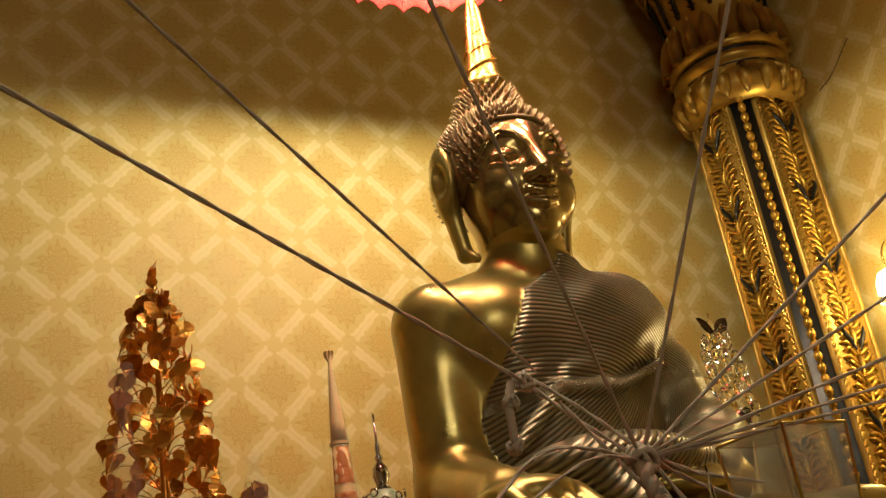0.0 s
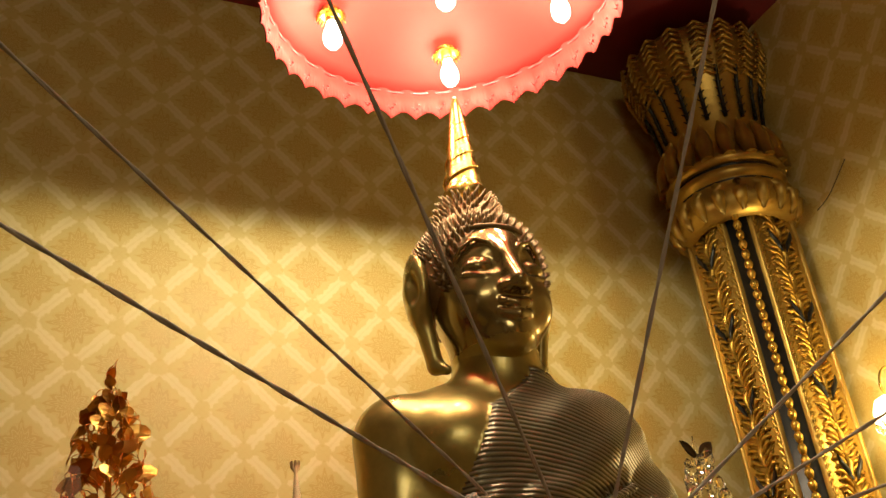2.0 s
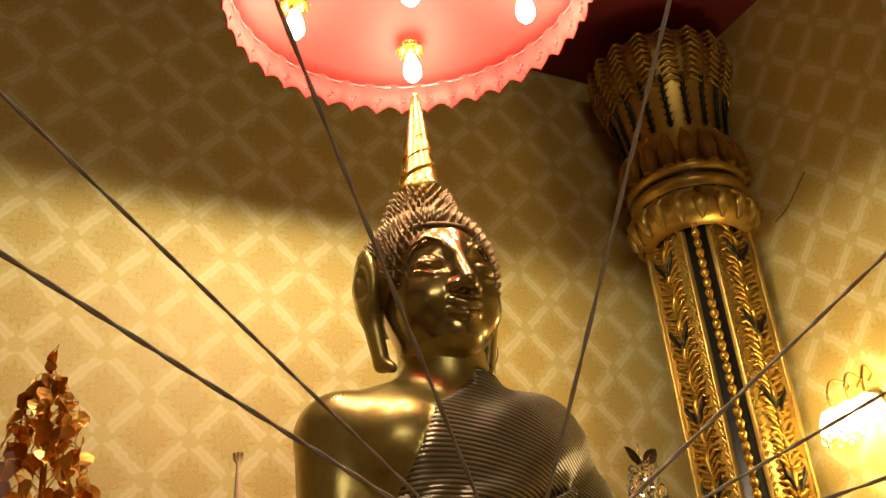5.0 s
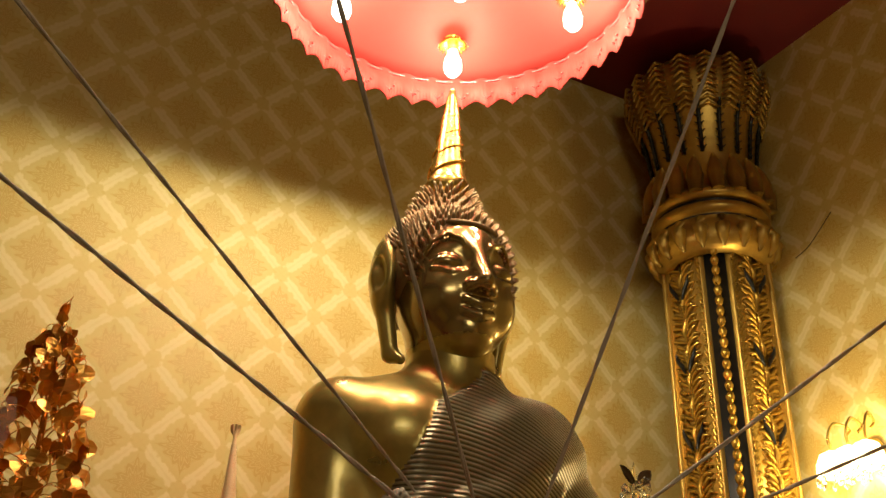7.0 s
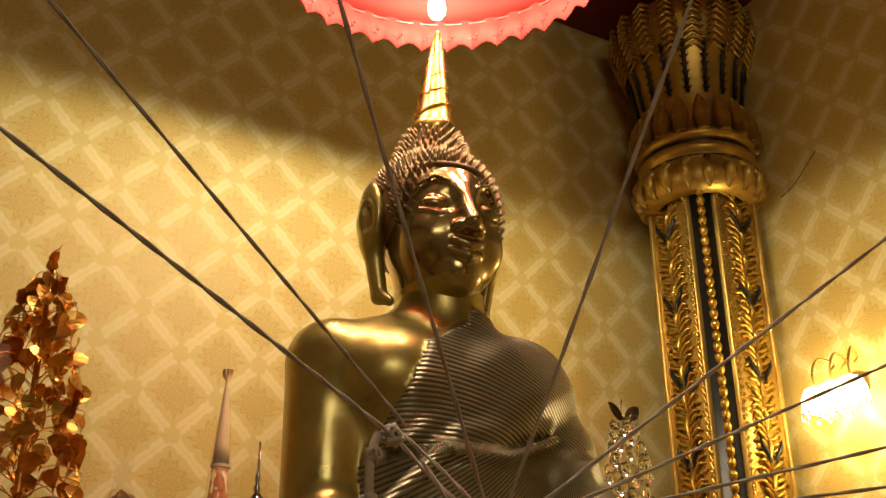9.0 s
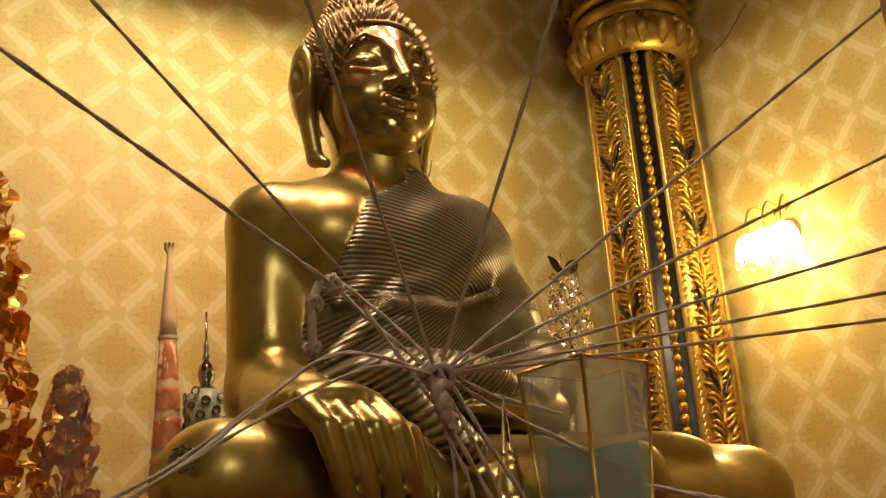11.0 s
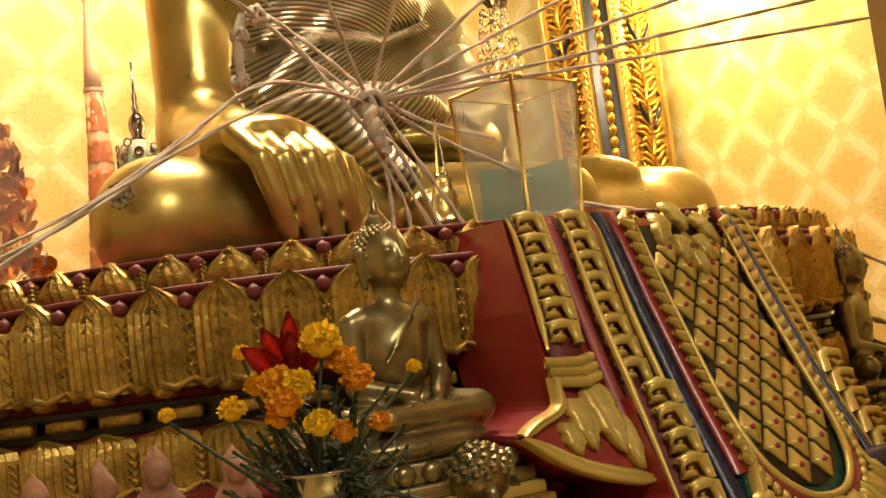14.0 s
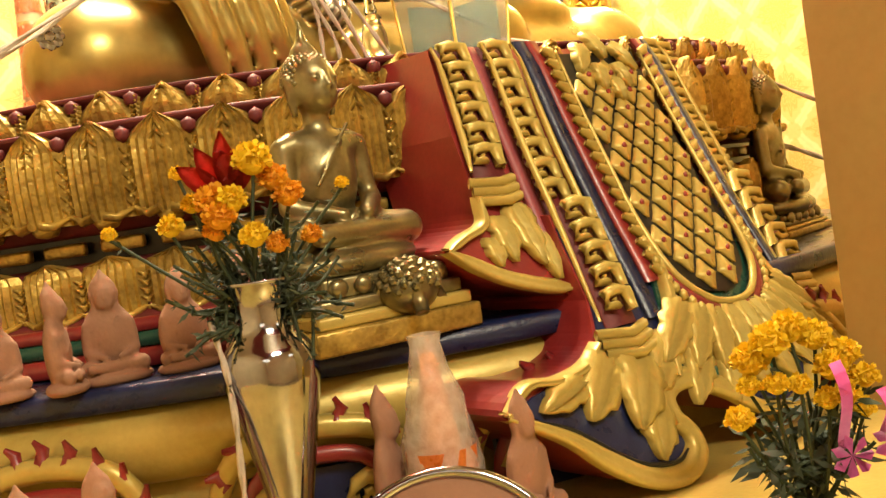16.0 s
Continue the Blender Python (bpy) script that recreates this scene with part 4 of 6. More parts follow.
for side in (0, 1):
    col_strip(0.066, 0.098, 0.020, side, M["gold"], "edge_fillet")
    col_strip(0.098, 0.305, 0.012, side, M["gold"], "panel")
    col_strip(0.305, 0.325, 0.022, side, M["gold"], "edge_fillet")
    # carved foliage: pairs of curling leaves, with a dark forked leaf at each step
    rng = random.Random(3 + side)
    for k in range(30):
        z0 = 0.62 + k * 0.1175
        if z0 > 3.95:
            break
        bm = bmesh.new()
        for sx in (-1, 1):
            for j in range(4):
                zz = z0 + 0.002 + j * 0.029
                w = 0.082 - 0.010 * (j % 2)
                pts = [col_face(0.200 + sx * q * w, zz + dz, 0.014 + 0.012 * math.sin(3 * q), side) for q, dz in ((0.02, 0), (0.4, 0.014 + rng.uniform(-.010, .010)), (0.75 + rng.uniform(-.15, .1), 0.034 + rng.uniform(-.012, .008)), (1.0, 0.026 + rng.uniform(-.012, .012)), (0.78, 0.010))]
                tube(bm, pts, [0.005, 0.010, 0.011, 0.007, 0.003], 6)
        tube(bm, [col_face(0.200, z0, 0.02, side), col_face(0.200, z0 + 0.06, 0.03, side), col_face(0.200, z0 + 0.115, 0.018, side)], [0.005, 0.014, 0.004], 6)
        part("carved_leaves", bm, M["colgold"], column)
    for k in range(11):
        z0 = 0.62 + 0.118 + k * 0.345 - 0.06
        if z0 > 3.9:
            break
        for sx in (-1, 1):
            bm = bmesh.new()
            pts = [col_face(0.200 + sx * q, z0 + dz, 0.036, side) for q, dz in ((0.012, -0.02), (0.030, 0.02), (0.052, 0.05), (0.062, 0.085))]
            tube(bm, pts, [0.004, 0.012, 0.010, 0.002], 6)
            part("dark_leaf", bm, M["black"], column, "black painted forked leaf")
    bm = bmesh.new()
    for k in range(110):
        z = 0.6 + k * 0.031
        tube(bm, [col_face(0.082, z, 0.02, side), col_face(0.082, z + 0.018, 0.032, side), col_face(0.082, z + 0.028, 0.02, side)], [0.008, 0.013, 0.006], 6)
    part("scroll_border", bm, M["colgold"], column, "small gilt scroll border")
# the bead chain in the cut-back corner
for k in range(64):
    z = 0.9 + k * 0.049
    bm = bmesh.new()
    c = Vector((COL.x - 0.148, COL.y - 0.148, z))
    lathe(bm, [(0.008, -0.024), (0.015, -0.012), (0.019, 0.004), (0.014, 0.018), (0.008, 0.024)], 10, c)
    part("bead", bm, M["colgold"], column)
# capital
bm = bmesh.new()
lathe(bm, [(0.20, 3.93), (0.262, 3.95), (0.278, 4.00), (0.275, 4.06), (0.25, 4.10), (0.262, 4.115), (0.275, 4.13), (0.275, 4.155), (0.262, 4.165)], 40, COL, caps=False)
part("collar", bm, M["gold"], column)
bm = bmesh.new()
lathe(bm, [(0.25, 4.165), (0.25, 4.185)], 40, COL, caps=False)
lathe(bm, [(0.252, 4.098), (0.258, 4.116)], 40, COL, caps=False)
part("black_ring", bm, M["black"], column, "black painted ring")
bm = bmesh.new()
lathe(bm, [(0.25, 4.185), (0.278, 4.19), (0.282, 4.22), (0.265, 4.235), (0.245, 4.26), (0.235, 4.32), (0.238, 4.44), (0.262, 4.60), (0.300, 4.72), (0.335, 4.82), (0.335, 4.90), (0.30, 4.95), (0.25, 4.955)], 48, COL, caps=False)
part("bell", bm, M["gold"], column)
for k in range(18):
    a = 2 * math.pi * k / 18 + 0.1
    if math.cos(a) + math.sin(a) > 0.9:
        continue
    d = Vector((math.cos(a), math.sin(a), 0))
    t = Vector((-d.y, d.x, 0))
    bm = bmesh.new()
    tube(bm, [COL + d * r + Vector((0, 0, z)) for r, z in ((0.246, 4.44), (0.256, 4.52), (0.270, 4.61), (0.298, 4.70))], 0.010, 6)
    for j in range(6):
        z = 4.45 + 0.04 * j
        r = 0.249 + 0.03 * (z - 4.44) / 0.2
        for s in (-1, 1):
            tube(bm, [COL + d * r + Vector((0, 0, z)), COL + d * (r + 0.003) + t * s * 0.022 + Vector((0, 0, z + 0.018))], [0.006, 0.002], 5)
    part("dark_frond", bm, M["black"], column, "black painted fern groove")
    a2 = a + math.pi / 18
    d = Vector((math.cos(a2), math.sin(a2), 0))
    t = Vector((-d.y, d.x, 0))
    bm = bmesh.new()
    for j in range(9):
        z = 4.66 + 0.031 * j
        r = 0.285 + 0.055 * min(1, (z - 4.66) / 0.16) + 0.010
        for s in (-1, 1):
            tube(bm, [COL + d * r + Vector((0, 0, z + 0.02)), COL + d * r + t * s * 0.045 + Vector((0, 0, z - 0.012))], [0.010, 0.006], 5)
    part("capital_leaf", bm, M["gold"], column)
    bm = bmesh.new()
    tube(bm, [COL + d * r + Vector((0, 0, z)) for r, z in ((0.282, 4.21), (0.272, 4.29), (0.262, 4.36), (0.25, 4.42))], [0.03, 0.042, 0.030, 0.006], 8)
    part("bud_leaf", bm, M["gold"], column)
    bm = bmesh.new()
    tube(bm, [COL + d * r + Vector((0, 0, z)) for r, z in ((0.268, 4.075), (0.285, 4.03), (0.272, 3.975), (0.255, 3.935))], [0.022, 0.035, 0.026, 0.006], 8)
    part("collar_leaf", bm, M["gold"], column)


# ---------------------------------------------------------------- wall sconce
sconce = tagged(new("wall_sconce"), "lit crystal wall sconce with curled brass arms", "wall lamp")
bm = bmesh.new()
lathe(bm, [(0.0, 0), (0.05, 0.004), (0.055, 0.015), (0.03, 0.03), (0.0, 0.034)], 20, caps=False)
bm.transform(Matrix.Translation(SCONCE + Vector((-0.004, 0, 0.05))) @ Matrix.Rotation(radians(-90), 4, "Y"))
part("back_plate", bm, M["brass"], sconce)
for s in (-1, 0, 1):
    bm = bmesh.new()
    tube(bm, curve_pts([SCONCE + Vector(v) for v in ((-0.03, 0, 0.06), (-0.08, 0.03 * s, 0.01), (-0.14, 0.075 * s, 0.03), (-0.16, 0.09 * s, 0.10), (-0.12, 0.085 * s, 0.17), (-0.06, 0.06 * s, 0.15), (-0.09, 0.06 * s, 0.115))], 6), 0.006, 6)
    part("curled_arm", bm, M["brass"], sconce)
    bm = bmesh.new()
    lathe(bm, [(0.012, 0.05), (0.045, 0.035), (0.062, -0.005), (0.066, -0.05), (0.055, -0.052), (0.0, -0.02)], 18, SCONCE + Vector((-0.16, 0.085 * s, -0.0)), caps=False)
    p = part("glass_shade", bm, M["lampglass"], sconce, "glowing frosted shade")
    p.visible_shadow = False
    for k in range(8):
        a = 2 * math.pi * k / 8
        bm = bmesh.new()
        bmesh.ops.create_icosphere(bm, subdivisions=1, radius=0.011, matrix=Matrix.Translation(SCONCE + Vector((-0.16 + 0.06 * math.cos(a), 0.085 * s + 0.06 * math.sin(a), -0.075))) @ Matrix.Diagonal((1, 1, 2.0, 1)))
        part("crystal_drop", bm, M["glass"], sconce, smooth=False)


# ---------------------------------------------------------------- carved cloth that hangs over the front of the pedestal
CX = -0.058


def front(z):
    return float(np.interp(z, [1.0, 1.06, 1.2, 1.45, 1.6, 1.70, 1.735], [-1.570, -1.555, -1.485, -1.350, -1.280, -1.238, -1.212]))


def on_cloth(u, z, lift=0.0):
    return Vector((CX + u, front(z) - lift + 0.9 * max(0.0, u) ** 2, z))


drape = tagged(new("carved_drape"), "carved and painted wooden drape, gold on red and blue", "carving")


def cloth_slab(outline, lift, depth, mat, name, label, z_ref=None):
    """A thick board with the given outline (u, z), following the slope of the front."""
    bm = bmesh.new()
    f = [bm.verts.new(on_cloth(u, z, lift)) for u, z in outline]
    b = [bm.verts.new(on_cloth(u, z, lift - depth)) for u, z in outline]
    n = len(f)
    bm.faces.new(f)
    for i in range(n):
        j = (i + 1) % n
        bm.faces.new((f[j], f[i], b[i], b[j]))
    bmesh.ops.triangulate(bm, faces=[q for q in bm.faces if len(q.verts) > 4])
    bmesh.ops.recalc_face_normals(bm, faces=bm.faces)
    return part(name, bm, mat, drape, label, smooth=False)


def mirror(h):
    return h + [(-u, z) for u, z in reversed(h)]


def flat_curve(ctrl, n=6):
    return [(p.x, p.z) for p in curve_pts([(u, 0, z) for u, z in ctrl], n)]


tier1 = [(-0.295, 1.725)] + flat_curve([(-0.325, 1.59), (-0.335, 1.50), (-0.347, 1.458), (-0.39, 1.444), (-0.425, 1.432), (-0.36, 1.382), (-0.26, 1.347)], 5) + [(-0.05, 1.347)]
tier2 = [(-0.25, 1.46)] + flat_curve([(-0.262, 1.34), (-0.288, 1.29), (-0.325, 1.268), (-0.38, 1.260), (-0.43, 1.264), (-0.48, 1.236), (-0.41, 1.190), (-0.363, 1.148), (-0.311, 1.113), (-0.257, 1.104), (-0.212, 1.124),
                                   (-0.203, 1.155), (-0.218, 1.180), (-0.212, 1.202), (-0.175, 1.210), (-0.116, 1.185), (-0.06, 1.145)], 5) + [(0.0, 1.135)]
ground = [(-0.25, 1.44)] + flat_curve([(-0.258, 1.34), (-0.283, 1.285), (-0.325, 1.255), (-0.40, 1.252), (-0.45, 1.236), (-0.39, 1.195), (-0.311, 1.130), (-0.257, 1.122), (-0.228, 1.135),
                                     (-0.222, 1.155), (-0.236, 1.180), (-0.226, 1.215), (-0.17, 1.226), (-0.112, 1.200), (-0.06, 1.162)], 5) + [(0.0, 1.15)]
cloth_slab(mirror(tier1)[::-1], 0.0, 0.20, M["red"], "upper_board", "thick red lacquered board")
cloth_slab(mirror(tier2)[::-1], 0.030, 0.30, M["red"], "lower_board", "thick red lacquered board")
cloth_slab(mirror(ground)[::-1], 0.034, 0.02, M["blue"], "lower_ground", "dark blue glass ground of the lower carving")


def lip(ctrl, w, lift, name="rolled_lip", mat="paint", thick=0.014, n=6):
    """A broad rounded moulding along a line of the drape, tapering at its ends."""
    line = flat_curve(ctrl, n)
    rows = []
    bm = bmesh.new()
    for k, (u, z) in enumerate(line):
        a, b = line[max(0, k - 1)], line[min(len(line) - 1, k + 1)]
        ln = math.hypot(b[0] - a[0], b[1] - a[1])
        nu, nz = -(b[1] - a[1]) / ln, (b[0] - a[0]) / ln
        taper = 0.35 + 0.65 * min(1, 6 * k / len(line), 6 * (len(line) - 1 - k) / len(line))
        rows.append([bm.verts.new(on_cloth(u + nu * w * q * taper, z + nz * w * q * taper, lift + o * thick)) for q, o in ((-0.5, -0.6), (-0.5, 0.3), (-0.36, 0.85), (-0.1, 1.0), (0.05, 0.75), (0.15, 0.95), (0.36, 0.8), (0.5, 0.3), (0.5, -0.6))])
    grid_faces(bm, rows)
    bmesh.ops.recalc_face_normals(bm, faces=bm.faces)
    return part(name, bm, M[mat], drape)


def rib(ctrl, r, mat, name, lift, label="", n=6, flat=False):
    bm = bmesh.new()
    line = [on_cloth(u, z, lift) for u, z in flat_curve(ctrl, n)]
    tube(bm, line, [r * (0.45 + 0.55 * min(1, 4 * k / len(line), 4 * (len(line) - 1 - k) / len(line))) for k in range(len(line))], 8)
    return part(name, bm, mat, drape, label)


def band(u0, z0, u1, z1, w, mat, name, lift, th=0.008, steps=10, label=""):
    """A flat painted strip from one point of the front to another."""
    bm = bmesh.new()
    rows = []
    for k in range(steps + 1):
        t = k / steps
        u, z = u0 + (u1 - u0) * t, z0 + (z1 - z0) * t
        rows.append([bm.verts.new(on_cloth(u + dw, z, lift + o)) for dw, o in ((-w / 2, 0), (-w / 2, th), (w / 2, th), (w / 2, 0))])
    grid_faces(bm, rows, True)
    return part(name, bm, mat, drape, label, smooth=False)


def hook(s=1.0, flip=1):
    """One square-cornered carved scroll of the border."""
    bm = bmesh.new()
    w = 0.018
    pts = [(-w, -0.016), (-w, 0.012), (-0.2 * w, 0.017), (w, 0.012), (w, -0.004), (0.25 * w, -0.006), (0.2 * w, 0.003)]
    tube(bm, [(flip * a, -0.006 - 0.003 * (i % 2), b) for i, (a, b) in enumerate(pts)], [0.0085, 0.0095, 0.0095, 0.0085, 0.0075, 0.007, 0.005], 6)
    return mesh_of("scroll", bm, M["paint"])


def carved_leaf(a, b, w, lift, name="leaf", vein=True, notch=4):
    """A broad flat leaf lying on the drape from a to b (u, z), ridged, with a nicked edge."""
    bm = bmesh.new()
    (u0, z0), (u1, z1) = a, b
    ln = math.hypot(u1 - u0, z1 - z0)
    nx, nz = -(z1 - z0) / ln, (u1 - u0) / ln
    rows = []
    n = 15
    for k in range(n):
        t = k / (n - 1)
        ww = w * (math.sin(math.pi * min(1, 0.16 + 0.84 * t ** 0.85)) ** 0.8 + 0.02)
        ww *= 1 - 0.30 * (1 - (t * notch % 1.0)) * (1 if 0.15 < t < 0.95 else 0)
        u, z = u0 + (u1 - u0) * t, z0 + (z1 - z0) * t
        up = lift + 0.006 * math.sin(math.pi * t) ** 0.6
        rows.append([bm.verts.new(on_cloth(u + nx * ww * s, z + nz * ww * s, o)) for s, o in ((-1, lift - 0.008), (-0.96, up), (-0.5, up + 0.004), (-0.16, up - 0.002), (0, up + 0.008), (0.16, up - 0.002), (0.5, up + 0.004), (0.96, up), (1, lift - 0.008))])
    grid_faces(bm, rows)
    bmesh.ops.recalc_face_normals(bm, faces=bm.faces)
    return part(name, bm, M["paint"], drape, smooth=False)


hooks = {1: hook(1, 1), -1: hook(1, -1)}


def along(ctrl, z):
    return float(np.interp(-z, [-c[1] for c in ctrl], [c[0] for c in ctrl]))


OUTER = [(0.268, 1.725), (0.285, 1.60), (0.300, 1.535)]
INNER = [(0.190, 1.725), (0.206, 1.557), (0.212, 1.451), (0.232, 1.310)]
for s in (-1, 1):
    # two scroll borders on each side, edged in gold, with pink, blue and red stripes between
    for line, low_z, lift in ((OUTER, 1.535, 0.0), (INNER, 1.315, 0.004)):
        k, z = 0, 1.708
        while z > low_z:
            up = lift + (0.032 if line is INNER and z < 1.46 else 0.0)
            u = along(line, z)
            part("scroll", hooks[s], None, drape, m=Matrix.Translation(on_cloth(s * u, z, up + 0.008)) @ Matrix.Rotation(radians(-25), 4, "X") @ Matrix.Diagonal((1.12, 1.0, 1.0, 1)))
            z -= 0.0315
        for du in (-0.030, 0.030):
            rib([(s * (u + du), z) for u, z in line], 0.0055, M["paint"], "border_edge", lift + (0.012 if line is OUTER else 0.030))
    band(s * 0.268, 1.725, s * 0.300, 1.52, 0.056, M["maroon"], "stripe", 0.001)
    band(s * 0.229, 1.725, s * 0.256, 1.385, 0.022, M["pink"], "stripe", 0.006, label="faded pink stripe")
    band(s * 0.190, 1.725, s * 0.212, 1.46, 0.056, M["maroon"], "stripe", 0.003)
    band(s * 0.212, 1.47, s * 0.232, 1.30, 0.056, M["maroon"], "stripe", 0.031)
    band(s * 0.150, 1.725, s * 0.168, 1.30, 0.024, M["blue"], "stripe", 0.034, label="dark blue stripe")
    band(s * 0.128, 1.725, s * 0.135, 1.345, 0.024, M["red"], "stripe", 0.034, label="red stripe")
    for k in range(19):
        z = 1.700 - k * 0.0190
        bm = bmesh.new()
        c = on_cloth(s * (0.112 + 0.004 * k / 18), z, 0.046)
        tube(bm, [c + Vector((s * 0.012, 0.004, 0.008)), c, c + Vector((-s * 0.010, 0.002, -0.007))], [0.005, 0.0095, 0.004], 6)
        part("border_leaf", bm, M["paint"], drape)
    # bound tassels that end the borders
    for u, z, lift, w in ((0.298, 1.515, 0.010, 0.040), (0.240, 1.292, 0.045, 0.046)):
        for k in range(3):
            bm = bmesh.new()
            zz = z - 0.013 * k
            tube(bm, [on_cloth(s * (u - w), zz + 0.004, lift - 0.006), on_cloth(s * u, zz, lift + 0.012), on_cloth(s * (u + w), zz + 0.004, lift - 0.006)], 0.0078, 7)
            part("binding", bm, M["paint"], drape)
    for a, b, w, lift in (((0.285, 1.483), (0.282, 1.395), 0.028, 0.012), ((0.318, 1.470), (0.325, 1.405), 0.024, 0.008), ((0.345, 1.442), (0.352, 1.402), 0.018, 0.006), ((0.262, 1.440), (0.268, 1.372), 0.020, 0.010),
                          ((0.236, 1.264), (0.300, 1.180), 0.040, 0.048), ((0.285, 1.268), (0.365, 1.205), 0.032, 0.042), ((0.345, 1.250), (0.430, 1.230), 0.020, 0.042), ((0.248, 1.205), (0.285, 1.138), 0.030, 0.042)):
        carved_leaf((s * a[0], a[1]), (s * b[0], b[1]), w, lift, "tassel_leaf", notch=3)
    # rolled gold lips of the flaring ends
    lip([(s * u, z) for u, z in ((-0.428, 1.436), (-0.36, 1.392), (-0.30, 1.369), (-0.25, 1.357))], 0.022, 0.002)
    lip([(s * u, z) for u, z in ((-0.425, 1.434), (-0.39, 1.447), (-0.347, 1.462), (-0.337, 1.50))], 0.011, 0.002)
    lip([(s * u, z) for u, z in ((-0.483, 1.238), (-0.41, 1.197), (-0.363, 1.157), (-0.311, 1.124), (-0.257, 1.116), (-0.220, 1.132), (-0.214, 1.156), (-0.229, 1.181), (-0.222, 1.209), (-0.176, 1.218), (-0.116, 1.193), (-0.06, 1.153), (0.0, 1.143))], 0.030, 0.034)
    lip([(s * u, z) for u, z in ((-0.481, 1.238), (-0.43, 1.262), (-0.38, 1.258), (-0.325, 1.266), (-0.290, 1.288))], 0.010, 0.034)
    rib([(s * u, z) for u, z in ((-0.45, 1.226), (-0.40, 1.203), (-0.350, 1.162), (-0.311, 1.139), (-0.262, 1.131), (-0.236, 1.14))], 0.0035, M["black"], "dark_line", 0.042, "thin black line")
    lip([(s * u, z) for u, z in ((-0.105, 1.375), (-0.128, 1.315), (-0.165, 1.272), (-0.192, 1.225))], 0.016, 0.040)
# middle panel with the flowered lattice
panel = flat_curve([(-0.088, 1.70), (-0.092, 1.55), (-0.095, 1.42), (-0.082, 1.355), (-0.045, 1.318), (0, 1.307)], 5)
cloth_slab(mirror([(u, z) for u, z in panel])[::-1], 0.038, 0.03, M["black"], "lattice_ground", "black ground of the lattice")
for r in range(12):
    for c in range(-2, 3):
        u = 0.050 * (c + (0.5 if r % 2 else 0))
        z = 1.662 - r * 0.0295
        if abs(u) > 0.088 or (z < 1.375 and abs(u) > 0.088 * math.sqrt(max(0.0, 1 - ((1.375 - z) / 0.062) ** 2))):
            continue
        # a flat four-lobed tile that fills its lozenge
        bm = bmesh.new()
        ce = (u, z)
        rim_f, rim_b = [], []
        for k in range(24):
            a = 2 * math.pi * k / 24
            lob = 1.0 - 0.07 * abs(math.sin(2 * a))
            q = 1 / (abs(math.cos(a)) / 0.0245 + abs(math.sin(a)) / 0.0290)
            q = min(q * 0.84, 0.0240) * lob
            rim_f.append(bm.verts.new(on_cloth(u + q * math.cos(a) * 0.90, z + q * math.sin(a) * 0.98, 0.0445)))
            rim_b.append(bm.verts.new(on_cloth(u + q * math.cos(a), z + q * math.sin(a), 0.0375)))
        mid = bm.verts.new(on_cloth(u, z, 0.0465))
        for k in range(24):
            j = (k + 1) % 24
            bm.faces.new((rim_f[k], rim_f[j], mid))
            bm.faces.new((rim_b[k], rim_b[j], rim_f[j], rim_f[k]))
        bmesh.ops.recalc_face_normals(bm, faces=bm.faces)
        fl = part("lattice_flower", bm, M["paint"], drape)
        bm = bmesh.new()
        bmesh.ops.create_icosphere(bm, subdivisions=1, radius=0.0058, matrix=Matrix.Translation(on_cloth(u, z, 0.0465)) @ Matrix.Diagonal((1, 0.4, 1, 1)))
        part("flower_eye", bm, M["red"], fl, "red painted centre")
rib([(-0.098, 1.70), (-0.102, 1.55), (-0.105, 1.42), (-0.092, 1.348), (-0.05, 1.305), (0, 1.294), (0.05, 1.305), (0.092, 1.348), (0.105, 1.42), (0.102, 1.55), (0.098, 1.70)], 0.006, M["paint"], "panel_rim", 0.046)
rib([(-0.112, 1.42), (-0.100, 1.338), (-0.054, 1.291), (0, 1.280), (0.054, 1.291), (0.100, 1.338), (0.112, 1.42)], 0.010, M["red"], "panel_rim", 0.040, "red painted rim")
for k, (u, z) in enumerate(flat_curve([(-0.118, 1.40), (-0.108, 1.330), (-0.058, 1.280), (0, 1.268), (0.058, 1.280), (0.108, 1.330), (0.118, 1.40)], 5)):
    bm = bmesh.new()
    bmesh.ops.create_icosphere(bm, subdivisions=1, radius=0.0085, matrix=Matrix.Translation(on_cloth(u, z, 0.048)) @ Matrix.Diagonal((1, 0.8, 1.2, 1)))
    part("pearl", bm, M["paint"], drape)
# knot of leaves at the top of the panel
for u, z, ln, tilt in ((0, 1.722, 0.05, 0), (-0.035, 1.70, 0.05, -0.6), (0.035, 1.70, 0.05, 0.6), (-0.02, 1.665, 0.045, -0.2), (0.02, 1.665, 0.045, 0.2), (0.0, 1.640, 0.04, 0)):
    carved_leaf((u, z + 0.015), (u + math.sin(tilt) * ln, z + 0.015 - ln), 0.017, 0.046, "top_leaf", notch=3)
